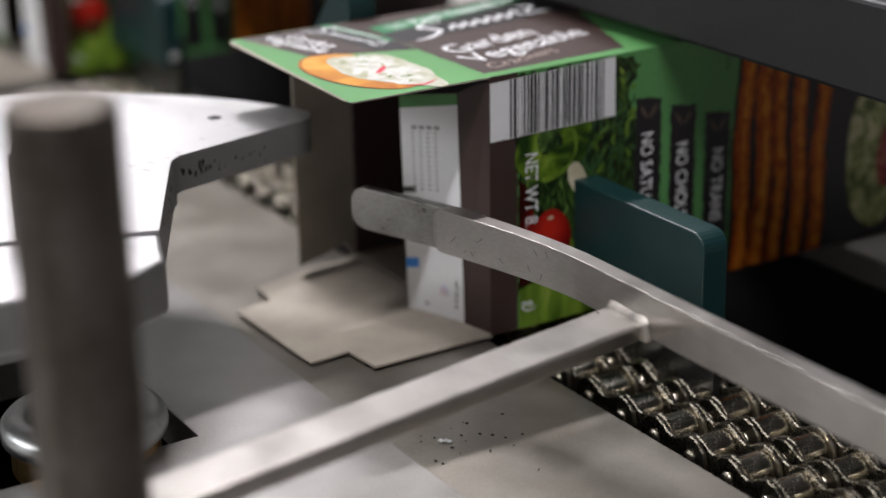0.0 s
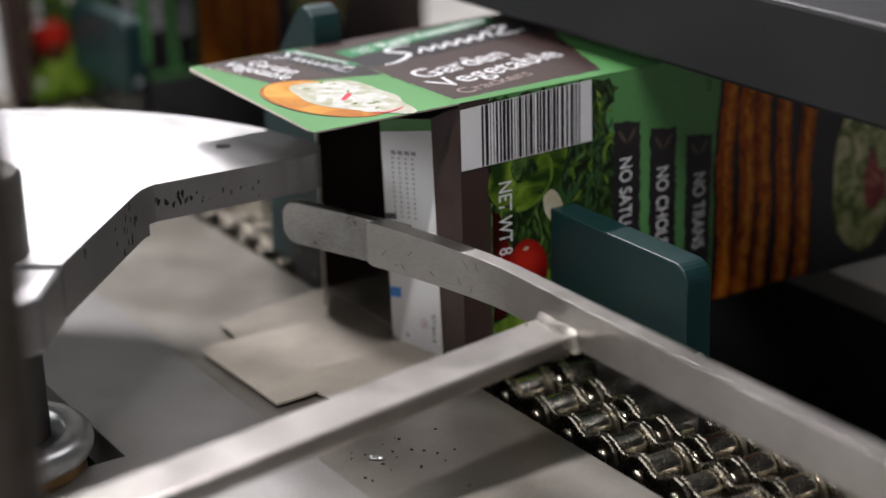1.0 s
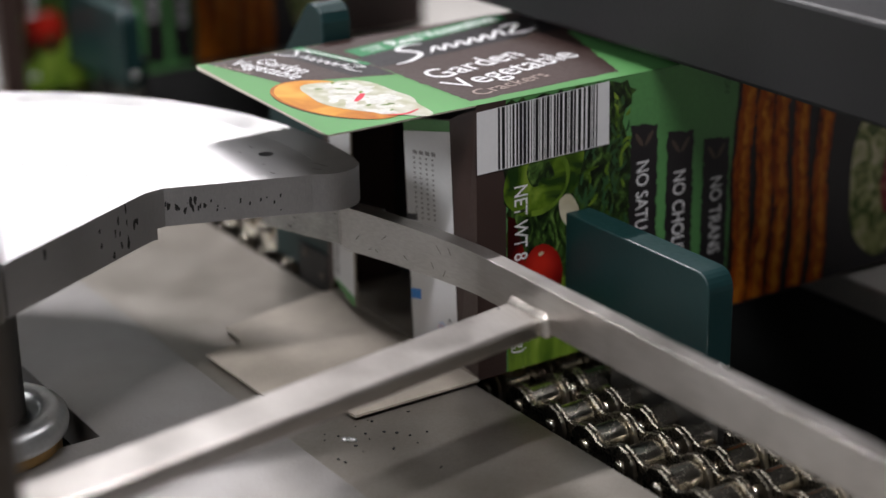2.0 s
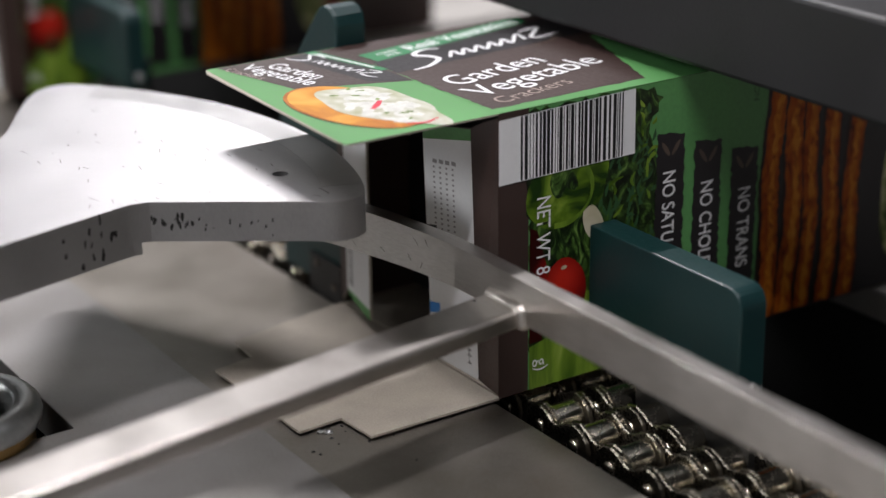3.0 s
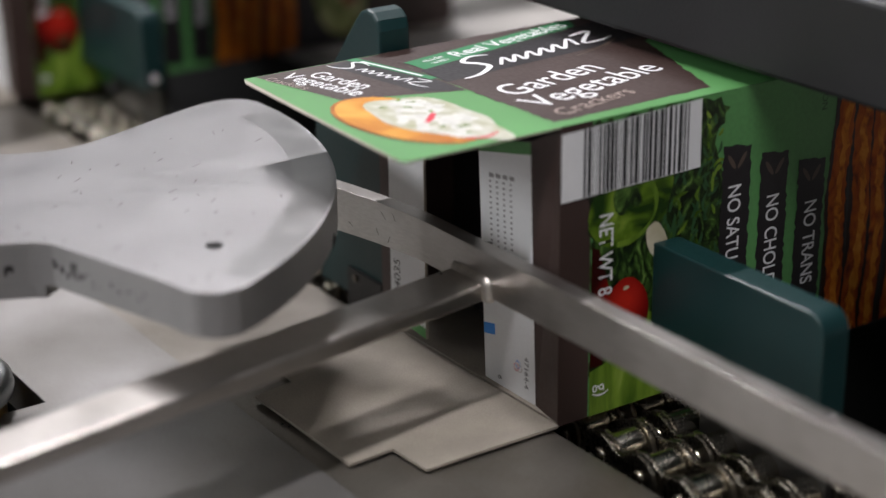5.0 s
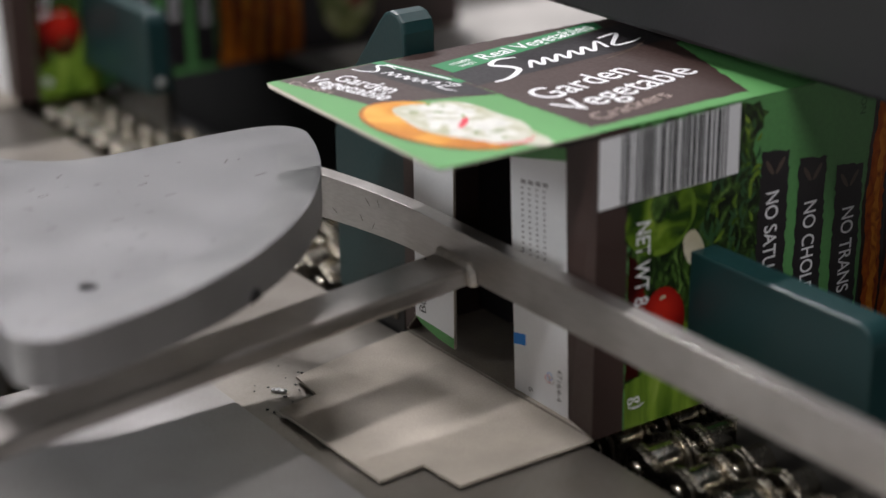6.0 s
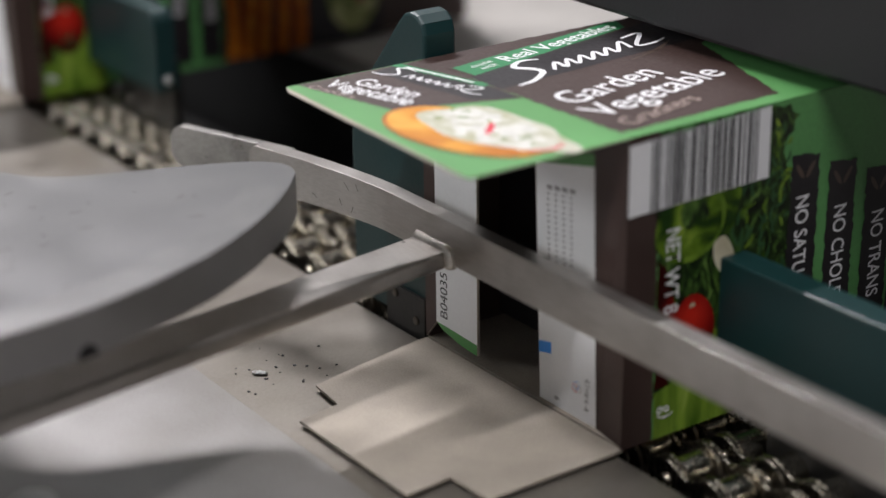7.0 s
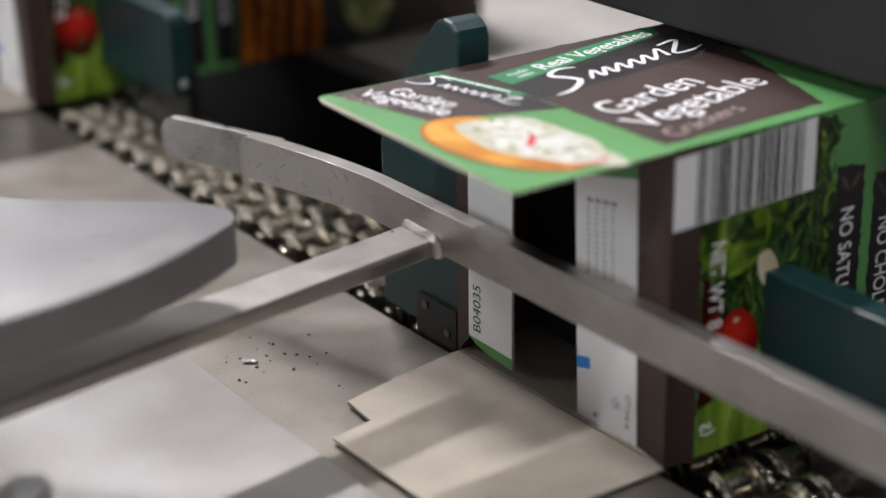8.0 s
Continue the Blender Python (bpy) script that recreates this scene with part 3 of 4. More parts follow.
def front_print(p):
    sheet("edge_band", [(0.0, 0.0), (0.0085, 0.0), (0.0085, H), (0.0, H)], on_front, M_BROWN, p, 0.00008)
    sheet("green_field", [(0.0085, 0.0), (0.150, 0.0), (0.150, H), (0.0085, H)], on_front, M_GREEN, p, 0.00008)
    sheet("lettuce", ragged([(0.0085, 0.010), (0.0470, 0.006), (0.0475, 0.050), (0.0440, 0.0600), (0.0480, 0.0660), (0.0450, 0.0690), (0.0390, 0.0695), (0.0085, 0.0690)], 0.0016, 0.0009, 3), on_front, M_LETTUCE, p, 0.00012)
    sheet("pepper_slice", blob(0.0175, 0.0480, 0.0098, 0.0085, 20, 36, 0.06, 2), on_front, M_PEPPER, p, 0.00016)
    stroke("pepper_rim", [[(0.0175 + 0.0094 * math.cos(a), 0.0480 + 0.0080 * math.sin(a), 1 + 0.3 * math.sin(3 * a)) for a in [radians(d) for d in range(-100, 120, 20)]]], 0.0011, on_front, M_CELERY, p, 0.00019)
    sheet("pepper_core", blob(0.0180, 0.0520, 0.0036, 0.0050, 10, 30, 0.30, 12), on_front, M_LETTUCE, p, 0.00019)
    sheet("pepper_slice", blob(0.0270, 0.0500, 0.0045, 0.0075, -15, 30, 0.06, 5), on_front, M_PEPPER, p, 0.00018)
    sheet("celery", [(0.0088, 0.0), (0.0330, 0.0), (0.0300, 0.0200), (0.0230, 0.0230), (0.0130, 0.0120), (0.0088, 0.0110)], on_front, M_CELERY, p, 0.00016)
    sheet("garlic", blob(0.0275, 0.0385, 0.0028, 0.0050, 25, 24, 0.05, 6), on_front, M_GARLIC, p, 0.00018)
    sheet("tomato", [(0.0088, 0.0120), (0.0125, 0.0120), (0.0140, 0.0300), (0.0110, 0.0400), (0.0088, 0.0410)], on_front, M_TOMATO, p, 0.00018)
    sheet("tomato", blob(0.0190, 0.0228, 0.0064, 0.0088, 0, 36, 0.02, 7), on_front, M_TOMATO, p, 0.00020)
    stroke("tomato_stem", [[(0.0196, 0.0190, 1), (0.0196 + 0.0042 * math.cos(a), 0.0190 + 0.0036 * math.sin(a), 0.2)] for a in (0.3, 1.4, 2.5, 3.6, 5.0)], 0.0008, on_front, M_SHADE, p, 0.00023)
    leaves = random.Random(44)
    for k, m in enumerate((M_SHADE, M_CELERY, M_PEPPER)):
        lines = []
        for q in range((60, 14, 30)[k]):
            y, z, a = leaves.uniform(0.0290, 0.0450), leaves.uniform(0.0300, 0.0670), leaves.uniform(0.3, 2.4)
            n, bend = leaves.uniform(0.0018, 0.0050), leaves.uniform(-0.5, 0.5)
            lines.append([(y, z, 0.5), (y + 0.5 * n * math.cos(a), z + 0.5 * n * math.sin(a), 1.0), (y + n * math.cos(a + bend), z + n * math.sin(a + bend), 0.1)])
        stroke("herb_leaves", lines, 0.0009, on_front, m, p, 0.00014 + 0.00002 * k)
    text("TION", on_plane((0.00028, 0.0768, 0.0664), (0, 0, -1), (0, 1, 0)), 0.0026, M_SHADE, p)
    sheet("tomato_shine", blob(0.0188, 0.0292, 0.0009, 0.0005, 10, 14), on_front, M_GARLIC, p, 0.00023)
    for k, (a, b, top) in enumerate(((0.0463, 0.0550, 0.0570), (0.0582, 0.0670, 0.0532), (0.0704, 0.0792, 0.0492))):
        sheet("claim_band", ragged([(a, 0.0030), (b, 0.0020), (b, top - 0.0010), (a, top)], 0.0011, 0.00035, 20 + k), on_front, M_NIGHT, p, 0.00020)
        for s in (-1, 1):
            c = (a + b) / 2
            sheet("leaf_mark", blob(c + s * 0.0016, top - 0.0042, 0.0006, 0.0022, s * -35, 14), on_front, M_LEAF, p, 0.00024)
    for words, y, z in (("NO SATU", 0.0484, 0.0473), ("NO CHOLE", 0.0606, 0.0425), ("NO TRANS", 0.0732, 0.0384)):
        text(words, on_plane((0.00028, y, z), (0, 0, -1), (0, 1, 0)), 0.0056, M_WHITE, p, bold=0.00006, squeeze=0.77)
    text("NET WT 8.", on_plane((0.00028, 0.0108, 0.0483), (0, 0, -1), (0, 1, 0)), 0.0056, M_WHITE, p, bold=0.00004, squeeze=0.76)
    text("g)", on_plane((0.00028, 0.0108, 0.0075), (0, 0, -1), (0, 1, 0)), 0.0050, M_WHITE, p, squeeze=0.88)
    sheet("shade_field", [(0.0795, 0.0), (0.150, 0.0), (0.150, 0.0660), (0.0820, 0.0660)], on_front, M_NIGHT, p, 0.00012)
    rnd = random.Random(17)
    for k in range(5):
        y0, wide, lean = 0.0798 + 0.0072 * k, 0.0076 + rnd.uniform(-0.0012, 0.0004), rnd.uniform(-0.0006, 0.0022)
        ph, top0 = rnd.uniform(0, 6.28), 0.0690 - 0.0010 * k + rnd.uniform(-0.0012, 0.0006)
        for j, (m, f, shift) in enumerate(((M_CARROT_EDGE, 1.0, 0.50), (M_CARROT, 0.76, 0.54), (M_CARROT_LIT, 0.30, 0.60))):
            c, h, top = y0 + wide * shift, wide * f / 2, top0 - 0.0016 * j
            spine = [(c + 0.0007 * math.sin(ph + z * 130) + lean * z / 0.07, z) for z in [0.0006 + (top - 0.004) * q / 12 for q in range(13)]]
            ring = [(y + h * (1 + 0.07 * math.sin(z * 420 + k)), z) for y, z in spine]
            y, z = spine[-1]
            ring += [(y + h * 0.86, z + 0.0022), (y + h * 0.4, top), (y - h * 0.4, top), (y - h * 0.86, z + 0.0022)]
            ring += [(y - h * (1 + 0.07 * math.sin(z * 390 + 2 * k)), z) for y, z in reversed(spine)]
            sheet("carrot" if j == 0 else "carrot_ridge", ragged(ring, 0.0013, (0.0002, 0.0004, 0.0008)[j], 40 + 3 * k + j), on_front, m, p, 0.00016 + 0.00001 * k + 0.00003 * j)
    sheet("onion", blob(0.1370, 0.0270, 0.0130, 0.0240, 0, 36, 0.03, 8), on_front, M_ONION, p, 0.00018)
    sheet("radish", blob(0.1405, 0.0225, 0.0042, 0.0085, 12, 40, 0.22, 9), on_front, M_BEET, p, 0.00022)
    barcode(p)


SCRIPT = [  # a plain brush swash in a unit box: an opening hook, a zigzag wave and a closing sweep
    [(0.22, 0.90, 0.5), (0.10, 1.0, 0.9), (0.03, 0.84, 1.2), (0.12, 0.60, 1.3), (0.16, 0.38, 1.2), (0.06, 0.16, 1.0), (-0.05, 0.14, 0.6)],
    [(0.24, 0.34, 0.7), (0.29, 0.62, 0.9), (0.33, 0.34, 0.9), (0.38, 0.62, 0.8), (0.42, 0.34, 0.9), (0.48, 0.62, 0.8), (0.52, 0.34, 0.9), (0.58, 0.62, 0.8), (0.62, 0.35, 0.9), (0.68, 0.64, 0.8), (0.72, 0.36, 0.9), (0.80, 0.74, 0.8), (0.83, 0.38, 0.9)],
    [(0.84, 0.84, 0.7), (0.99, 0.86, 0.9), (0.88, 0.42, 0.9), (1.00, 0.34, 0.8), (1.10, 0.42, 0.4)],
]


def script_mark(parent, put, origin, right, up):
    lines = [[(origin[0] + right[0] * a + up[0] * b, origin[1] + right[1] * a + up[1] * b, w) for a, b, w in line] for line in SCRIPT]
    stroke("script_mark", lines, math.hypot(*up) * 0.072, put, M_WHITE, parent, 0.00026)


def top_print(p):
    sheet("green_field", [(-W, 0.0), (0.0, 0.0), (0.0, 0.150), (-W, 0.150)], on_top, M_GREEN, p, 0.00008)
    sheet("brown_field", ragged([(-W, 0.0), (-0.0415, 0.0), (-0.0035, 0.0008), (-0.0040, 0.0455), (-0.0440, 0.0600), (-0.0500, 0.0760), (-W, 0.0800)], 0.0018, 0.00030, 3), on_top, M_BROWN, p, 0.00012)
    sheet("black_band", [(-0.0540, 0.0002), (-0.0425, 0.0002), (-0.0480, 0.0620), (-0.0665, 0.0620)], on_top, M_NIGHT, p, 0.00015)
    sheet("green_banner", [(-0.0622, 0.0011), (-0.0543, 0.0018), (-0.0658, 0.0552), (-0.0722, 0.0574)], on_top, M_BAR, p, 0.00019)
    tilt, up = (-0.2, 1.0, 0), (-1.0, -0.2, 0)
    text("made", on_plane((-0.0592, 0.0052, H + 0.00024), tilt, up), 0.0030, M_WHITE, p)
    text("with", on_plane((-0.0568, 0.0062, H + 0.00024), tilt, up), 0.0030, M_WHITE, p)
    text("Real Vegetables", on_plane((-0.0586, 0.0142, H + 0.00024), tilt, up), 0.0066, M_WHITE, p, bold=0.00008, squeeze=0.96)
    script_mark(p, on_top, (-0.0401, 0.0061), (-0.0052, 0.0433), (-0.0165, 0.0060))
    for k in range(5):
        sheet("wheat_mark", blob(-0.0440 - 0.0010 * k, 0.0420 + 0.0025 * k, 0.0003, 0.0050, 14 + 5 * k, 12), on_top, M_LEAF, p, 0.0002)
    text("Garden", on_plane((-0.0238, 0.0056, H + 0.00024), tilt, up), 0.0120, M_WHITE, p, bold=0.00006, squeeze=0.86)
    text("Vegetable", on_plane((-0.0132, 0.0052, H + 0.00024), tilt, up), 0.0120, M_WHITE, p, bold=0.00006, squeeze=0.91)
    text("Crackers", on_plane((-0.0058, 0.0055, H + 0.00024), tilt, up), 0.0068, M_TAN, p, squeeze=0.98)


def flap_print(p):
    """The flap's own space has its hinge on y = 0."""
    f = lambda u, v, w: (u, v, w)
    sheet("green_field", [(-W, -0.0365), (0.0, -0.0400), (0.0, -0.0002), (-W, -0.0002)], f, M_GREEN, p, 0.00008)
    sheet("brown_field", [(-0.0722, -0.0338), (-0.0445, -0.0275), (-0.0345, -0.0006), (-W + 0.0003, -0.0003)], f, M_BROWN, p, 0.00012)
    sheet("black_band", [(-0.0700, -0.0150), (-0.0400, -0.0100), (-0.0350, -0.0012), (-0.0450, -0.0012), (-0.0720, -0.0080)], f, M_NIGHT, p, 0.00015)
    sheet("green_banner", [(-0.0722, -0.0092), (-0.0463, -0.0022), (-0.0468, -0.0002), (-0.0724, -0.0064)], f, M_BAR, p, 0.00019)
    tilt, up = (1.0, 0.26, 0), (-0.26, 1.0, 0)
    stroke("fine_print_bar", [[(-0.0690, -0.0070, 1), (-0.0500, -0.0022, 1)]], 0.0007, f, M_WHITE, p, 0.00024)
    script_mark(p, f, (-0.0690, -0.0165), (0.0255, 0.0060), (-0.0012, 0.0085))
    text("Garden", on_plane((-0.0660, -0.0238, 0.00024), tilt, up), 0.0072, M_WHITE, p, bold=0.00006, squeeze=0.82)
    text("Vegetable", on_plane((-0.0686, -0.0296, 0.00024), tilt, up), 0.0072, M_WHITE, p, bold=0.00006, squeeze=0.86)
    text("Crackers", on_plane((-0.0690, -0.0336, 0.00024), tilt, up), 0.0040, M_TAN, p, squeeze=0.9)
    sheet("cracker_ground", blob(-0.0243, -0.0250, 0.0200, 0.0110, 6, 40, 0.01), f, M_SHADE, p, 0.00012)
    sheet("crust", blob(-0.0240, -0.0243, 0.0205, 0.0112, 8, 48, 0.012, 3), f, M_CRUST, p, 0.00019)
    sheet("cracker", blob(-0.0235, -0.0235, 0.0205, 0.0112, 8, 48, 0.012, 3), f, M_CRACKER, p, 0.00022)
    sheet("cheese", blob(-0.0212, -0.0182, 0.0192, 0.0096, 10, 140, 0.13, 4), f, M_CHEESE, p, 0.00026)
    rnd = random.Random(31)
    for k in range(52):
        a, q = rnd.uniform(0, 6.283), math.sqrt(rnd.uniform(0, 1)) * 0.86
        sheet("cheese_lump", blob(-0.0215 + 0.0175 * q * math.cos(a), -0.0186 + 0.0082 * q * math.sin(a), rnd.uniform(0.0012, 0.0026), rnd.uniform(0.0010, 0.0017), rnd.uniform(0, 180), 18, 0.10, k), f, M_CURD, p, 0.00026 + 0.0000006 * k)
    stroke("radish_slice", [[(-0.0240, -0.0165, 0.6), (-0.0215, -0.0188, 1), (-0.0190, -0.0215, 0.6)]], 0.0016, f, M_RADISH, p, 0.0003)
    stroke("radish_slice", [[(-0.0050, -0.0130, 0.5), (-0.0034, -0.0175, 1), (-0.0050, -0.0215, 0.5)]], 0.0010, f, M_RADISH, p, 0.0003)
    rnd = random.Random(6)
    for k in range(9):
        sheet("herb_fleck", blob(-0.0215 + rnd.uniform(-0.015, 0.015), -0.0195 + rnd.uniform(-0.006, 0.006), rnd.uniform(0.0006, 0.0014), 0.0005, rnd.uniform(0, 180), 12, 0.1, k), f, M_CELERY, p, 0.00029)


def warped(u, v, w):
    """The near dust flap's own plane, its lower part pressed inwards from the crease on."""
    return (w - 0.0018 * min(1.0, u / 0.0103) * (1 - v / 0.06), -u, v)


def dust_print_right(p):
    g = warped
    sheet("code_field", [(0.0103, 0.0006), (0.0300, 0.0004), (0.0300, 0.0570), (0.0103, 0.0612)], g, M_WHITE, p, 0.00010, "white code field with rows of small figures")
    sheet("green_tip", [(0.0103, 0.0640), (0.0103, 0.0612), (0.0300, 0.0570), (0.0300, 0.0605)], g, M_GREEN, p, 0.00010)
    for c in range(4):
        u = 0.0262 - 0.0026 * c
        for r in range(14):
            v = 0.0520 + 0.0004 * c - 0.0013 * r
            sheet("figure_bar", [(u, v), (u - (0.0018 if r == 0 else 0.0008), v + 0.0001), (u - (0.0018 if r == 0 else 0.0008), v + (0.0011 if r == 0 else 0.0006)), (u, v + (0.0010 if r == 0 else 0.0005))], g, M_FAINT, p, 0.00016)
    sheet("register_mark", [(0.0300, 0.0335), (0.0255, 0.0345), (0.0255, 0.0362), (0.0300, 0.0352)], g, M_INK, p, 0.00016)
    sheet("blue_mark", [(0.0300, 0.0120), (0.0255, 0.0130), (0.0255, 0.0158), (0.0300, 0.0148)], g, M_BLUE, p, 0.00016)
    text("47164-4", on_plane((0.00016, -0.0122, 0.0128), (0, 0, -1), (0, 1, 0)), 0.0024, M_INK, p)
    text("6", on_plane((0.00016, -0.0224, 0.0046), (0, 0, -1), (0, 1, 0)), 0.0024, M_INK, p)
    for k, m in enumerate((M_TAN, M_BLUE, M_RADISH)):
        stroke("small_ring", [[(0.0168 + 0.0009 * math.cos(a) + 0.0006 * (k - 1), 0.0078 + 0.0009 * math.sin(a) + 0.0008 * (k % 2), 1) for a in [2 * math.pi * i / 10 for i in range(11)]]], 0.00015, g, m, p, 0.00016)


def dust_print_left(p):
    g = lambda u, v, w: (-w, -u, v)
    sheet("code_field", [(0.0045, 0.0062), (0.0210, 0.0052), (0.0210, 0.0560), (0.0045, 0.0600)], g, M_WHITE, p, 0.00010, "white field with a printed lot code")
    sheet("green_tip", [(0.0045, 0.0062), (0.0070, 0.0048), (0.0140, 0.0034), (0.0210, 0.0030), (0.0210, 0.0058), (0.0140, 0.0060)], g, M_GREEN, p, 0.00014)
    text("B04035", on_plane((-0.00018, -0.0092, 0.0078), (0, 0, 1), (0, 1, 0)), 0.0042, M_INK, p, squeeze=0.95)


def carton():
    c = thing("cracker_carton", "brown and green printed cracker carton, its end flaps still open", "carton", "cartons on the conveyor")
    part("bottom_panel", box(-W, 0, 0.0005, LONG, 0.0, TH), M_BOARD, c)
    top = part("top_panel", box(-W, 0, 0.0005, LONG, H - TH, H), M_BROWN, c, "brown panel with white lettering and a green banner")
    top_print(top)
    front = part("side_panel", box(-TH, 0, 0.0005, LONG, TH, H - TH), M_BROWN, c, "side panel printed with vegetables, claims and a barcode")
    front_print(front)
    part("back_panel", box(-W, -W + TH, 0.0005, LONG, TH, H - TH), M_BROWN, c)
    part("closed_end", box(-W + TH, -TH, LONG - TH, LONG, TH, H - TH), M_BROWN, c)
    # added near-black block: its colour gives the shade of the open carton
    part("inner_shade", box(-W + 0.003, -0.003, 0.020, LONG - 0.004, 0.003, H - 0.004), M_NIGHT, c, "near-black block painted as the shade inside the carton")
    flap = part("top_flap", prism([(-W, -0.0365), (-W + 0.003, -0.0378), (-0.003, -0.0402), (0.0, -0.0392), (0.0, 0.0), (-W, 0.0)], -0.00035, 0.0, flat), M_BOARD, c, "open outer flap with a picture of a topped cracker")
    flap.location = (0, 0.0004, H)
    flap_print(flap)
    pts = [(0.0003, 0.0), (0.0003, -0.0353), (-0.0118, -0.0362), (-0.0110, -0.0476), (-0.0525, -0.0480), (-0.0545, -0.0369), (-0.0655, -0.0358), (-0.0690, -0.0200), (-0.0722, -0.0020), (-0.0722, 0.0)]
    part("bottom_flap", prism(pts, -0.0002, TH - 0.0002, flat), M_BOARD, c, "grey inside of the open bottom flap")
    right = part("dust_flap", prism([(0.0103, 0.0004), (0.0103, 0.0642), (0.0302, 0.0606), (0.0302, 0.0004)], -TH, 0.0, warped), M_BROWN, c, "folded dust flap with a white code field")
    dust_print_right(right)
    part("fold_strip", prism([(0, 0.0008), (0, 0.0690), (0.0055, 0.0668), (0.0103, 0.0642), (0.0103, 0.0004)], -TH, 0.0, warped), M_BROWN, right)
    left = part("dust_flap", prism([(0, 0.0008), (0, 0.0690), (0.0105, 0.0640), (0.0211, 0.0590), (0.0211, 0.0030), (0.0140, 0.0034), (0.0070, 0.0048), (0.0045, 0.0060)], 0.0, TH, lambda u, v, w: (w, -u, v)), M_BOARD, c, "dust flap with a grey inside")
    dust_print_left(left)
    sheet("brown_print", [(0.0, 0.0008), (0.0045, 0.0060), (0.0045, 0.0662), (0.0, 0.0690)], lambda u, v, w: (-w, -u, v), M_BROWN, left, 0.00006)
    right.matrix_local = pose(0, 0, 0, 0, 0, -88)
    left.matrix_local = pose(-W, 0, 0, 0, 0, 88)
    return c, right, left


# ---- lugs on the chain ----
def leading_lug():
    g = thing("flight_lug", "dark green nylon flight lug standing against the carton", "conveyor lug", "lugs on the chain")
    r = 0.0045
    pts = [(0.0006, 0.0110), (0.0535, 0.0110), (0.0535, 0.0385 - r)] + [(0.0535 - r + r * math.cos(radians(a)), 0.0385 - r + r * math.sin(radians(a))) for a in (15, 30, 45, 60, 75)] + [(0.0535 - r, 0.0385), (0.0006, 0.0385)]
    part("body", prism(pts, 0.0260, 0.0335, upright), M_LUG, g, bevel=0.0004)
    part("bracket", box(0.010, 0.050, 0.0336, 0.0366, -0.008, 0.0200), M_BRACKET, g, "blackened steel chain bracket")
    part("screw_head", lathe([(0.0007, 0.0014), (0.0013, 0.0011), (0.0016, 0.0)][::-1], 14), M_ZINC, g, smooth=True).matrix_local = pose(0.0535, 0.0300, 0.0150, 0, 90, 0)
    return g


def pusher_lug():
    g = thing("pusher_lug", "tall dark green nylon pusher lug with a slanted back", "conveyor lug", "lugs on the chain")
    pts = [(-0.1060, 0.0012), (-0.0733, 0.0012), (-0.0733, 0.0752), (-0.0741, 0.0778), (-0.0762, 0.0794), (-0.0790, 0.0798), (-0.0818, 0.0788), (-0.0840, 0.0766), (-0.0983, 0.0600), (-0.1060, 0.0440)]
    part("body", prism(pts, 0.0012, 0.0102, upright), M_LUG, g, bevel=0.0008)
    part("bracket", box(-0.0900, -0.0735, 0.0002, 0.0011, -0.008, 0.0095), M_BRACKET, g, "blackened steel chain bracket with two holes")
    for x, z in ((-0.077, 0.0030), (-0.086, 0.0075)):
        part("screw_head", lathe([(0.0007, -0.0005), (0.0011, -0.0004), (0.0011, 0.0)], 12, "y"), M_POST, g).location = (x, 0.0002, z)
    return g


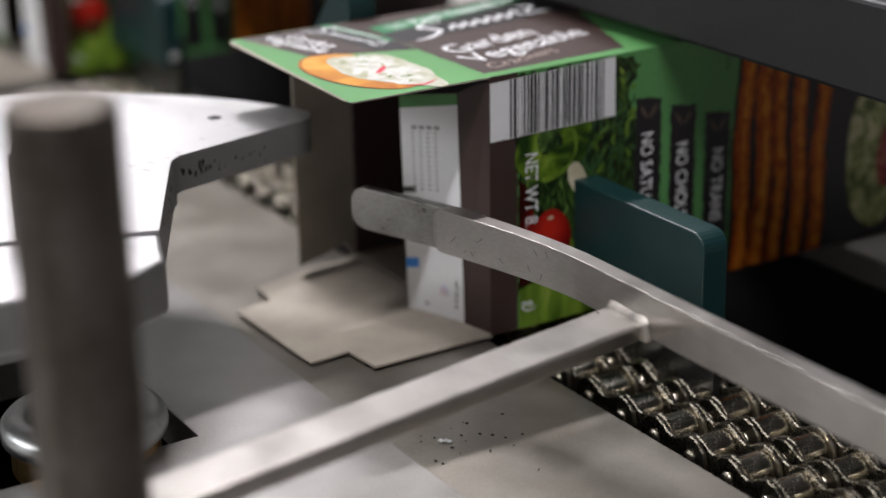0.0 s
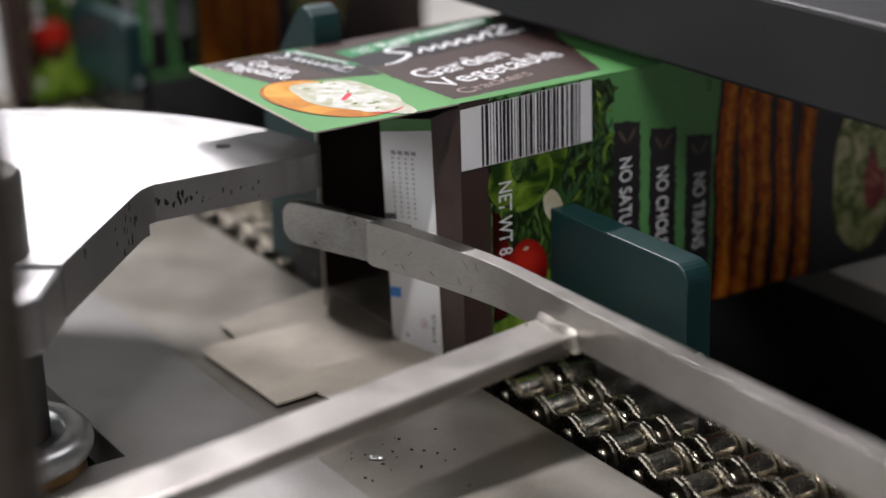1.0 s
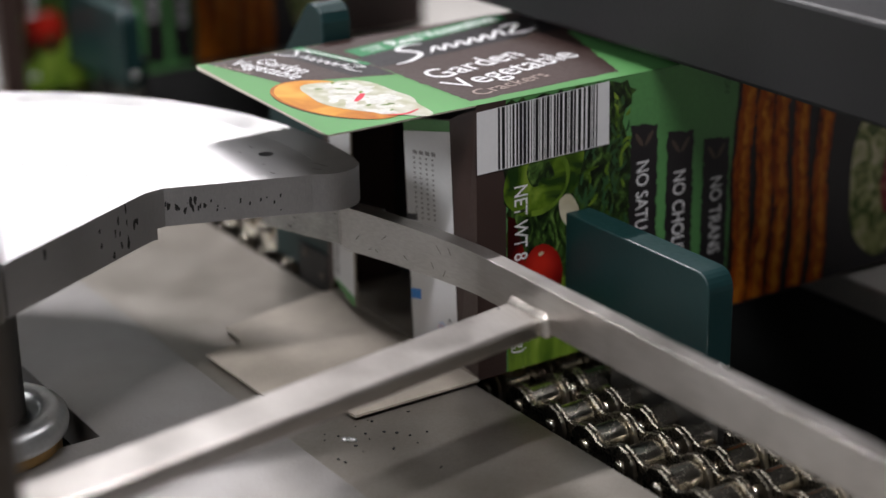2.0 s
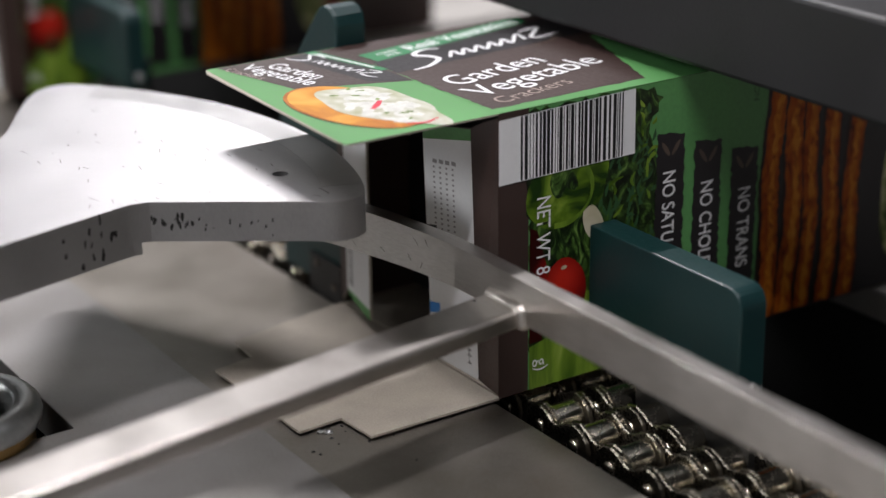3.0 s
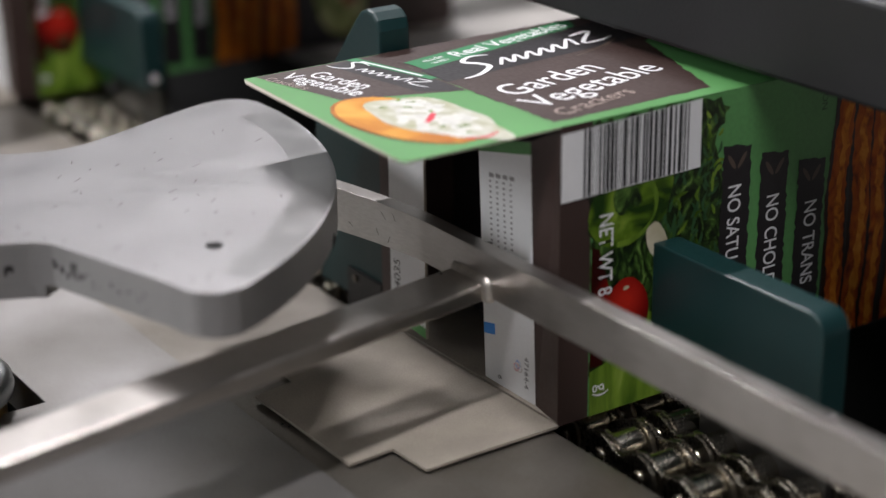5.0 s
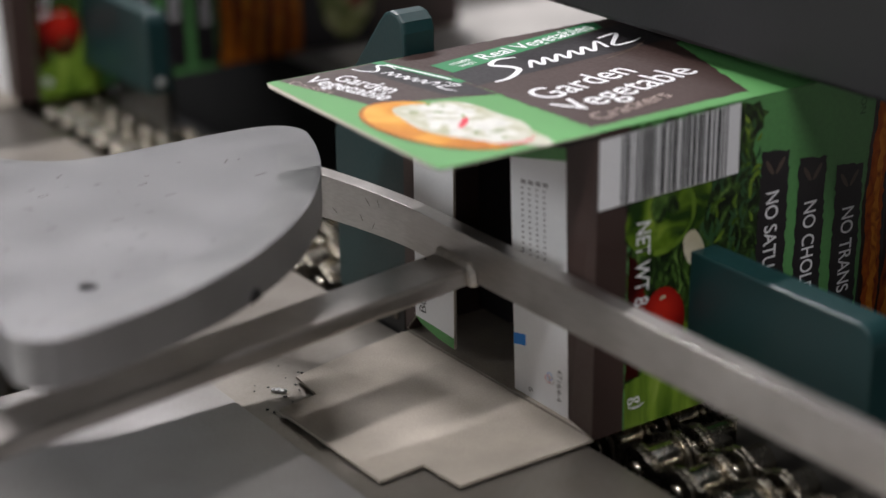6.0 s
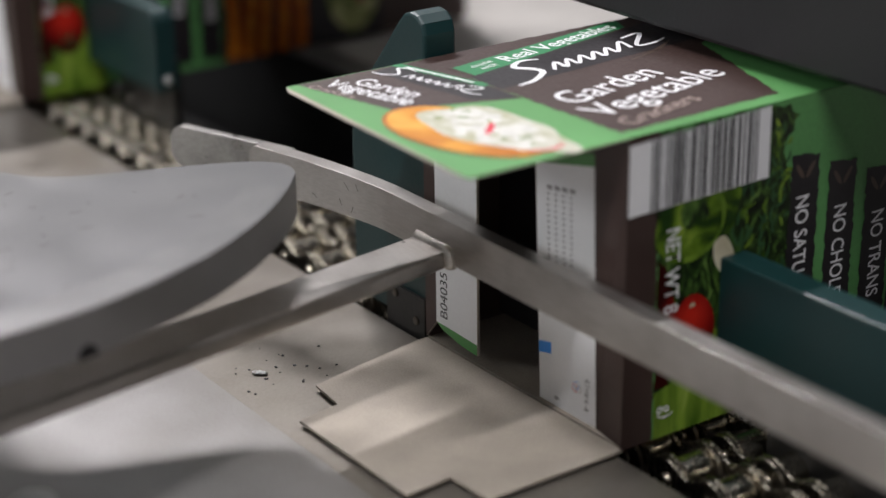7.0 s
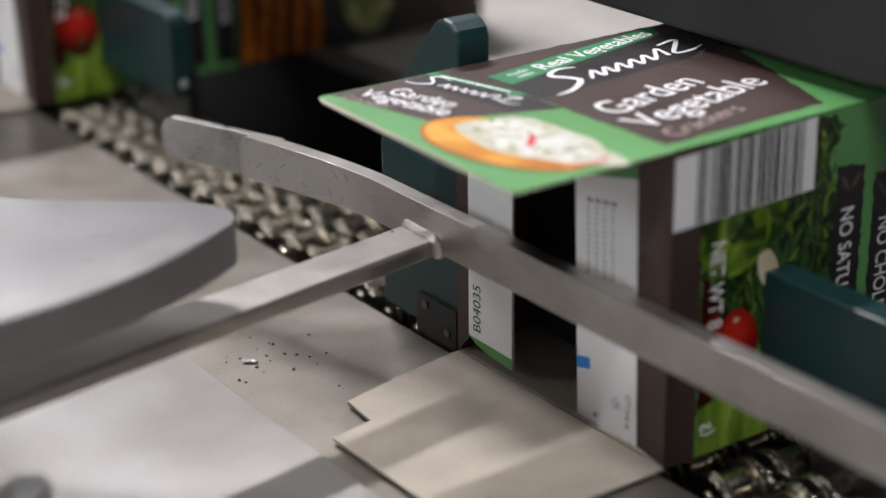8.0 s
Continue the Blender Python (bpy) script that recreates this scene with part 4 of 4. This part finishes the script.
CARTON, RIGHT, LEFT = carton()
LUG = leading_lug()
PUSH = pusher_lug()
SPACING = 0.3184
MOVING = [(CARTON, 0.0, 0.0), (LUG, 0.0, 0.0), (PUSH, 0.0, 0.0)]
for n in (1, 2):
    for ob in (CARTON, LUG, PUSH):
        MOVING.append((copy_thing(ob, pose(-n * SPACING, 0, 0)), -n * SPACING, 0.0))


# ---- crumbs on the slide plate ----
def crumbs():
    rnd = random.Random(21)
    for k in range(26):
        big = k < 3
        r = 0.0010 if big else rnd.uniform(0.0002, 0.0005)
        bm = bmesh.new()
        bmesh.ops.create_icosphere(bm, subdivisions=1, radius=r)
        for v in bm.verts:
            v.co *= rnd.uniform(0.6, 1.2)
            v.co.z *= 0.55
        o = part("metal_chip" if big else "black_crumb", bm, M_ZINC if big else M_INK)
        tagged(o, "tiny curled metal shaving on the slide plate" if big else "tiny black crumb on the slide plate", "debris", "debris on the slide plate")
        if big:
            o.location = (0.0431 + 0.0008 * k, -0.0425 + 0.0007 * k, -0.0007)
        else:
            o.location = (0.050 + rnd.gauss(0, 0.010), -0.037 + rnd.gauss(0, 0.008), -0.0010)


crumbs()

# ---- movement ----
SPEED = 0.01785
TURNS = [(0.0, 0.0), (0.5, -7.4), (1.0, -15.9), (1.5, -25.0), (3.0, -48.6), (3.5, -57.5), (4.0, -66.8), (4.5, -76.6), (6.0, -107.7), (6.5, -118.3), (7.0, -128.6), (7.5, -138.6), (8.0, -147.6)]


def motions():
    for ob, x, y in MOVING:
        walk(ob, [(0.0, pose(x, y, 0)), (8.0, pose(x + SPEED * 8, y, 0))])
    for ob, y in CHAINS:
        walk(ob, [(0.0, pose(0, y, CHAIN_Z)), (8.0, pose(SPEED * 8, y, CHAIN_Z))])
    walk(ARM, [(t, pose(AXIS[0], AXIS[1], 0, 0, 0, a)) for t, a in TURNS])
    walk(LEFT, [(t, pose(-W, 0, 0, 0, 0, a)) for t, a in ((0.0, 12.5), (0.5, 33.5), (1.0, 62.0), (1.5, 78.0), (3.0, 80.0), (4.5, 86.0), (6.0, 89.5), (8.0, 90.0))])
    walk(RIGHT, [(t, pose(0, 0, 0, 0, 0, -a)) for t, a in ((0.0, 72.0), (0.5, 75.0), (1.0, 81.0), (1.5, 85.5), (3.0, 88.5), (4.5, 90.0), (8.0, 90.0))])


motions()
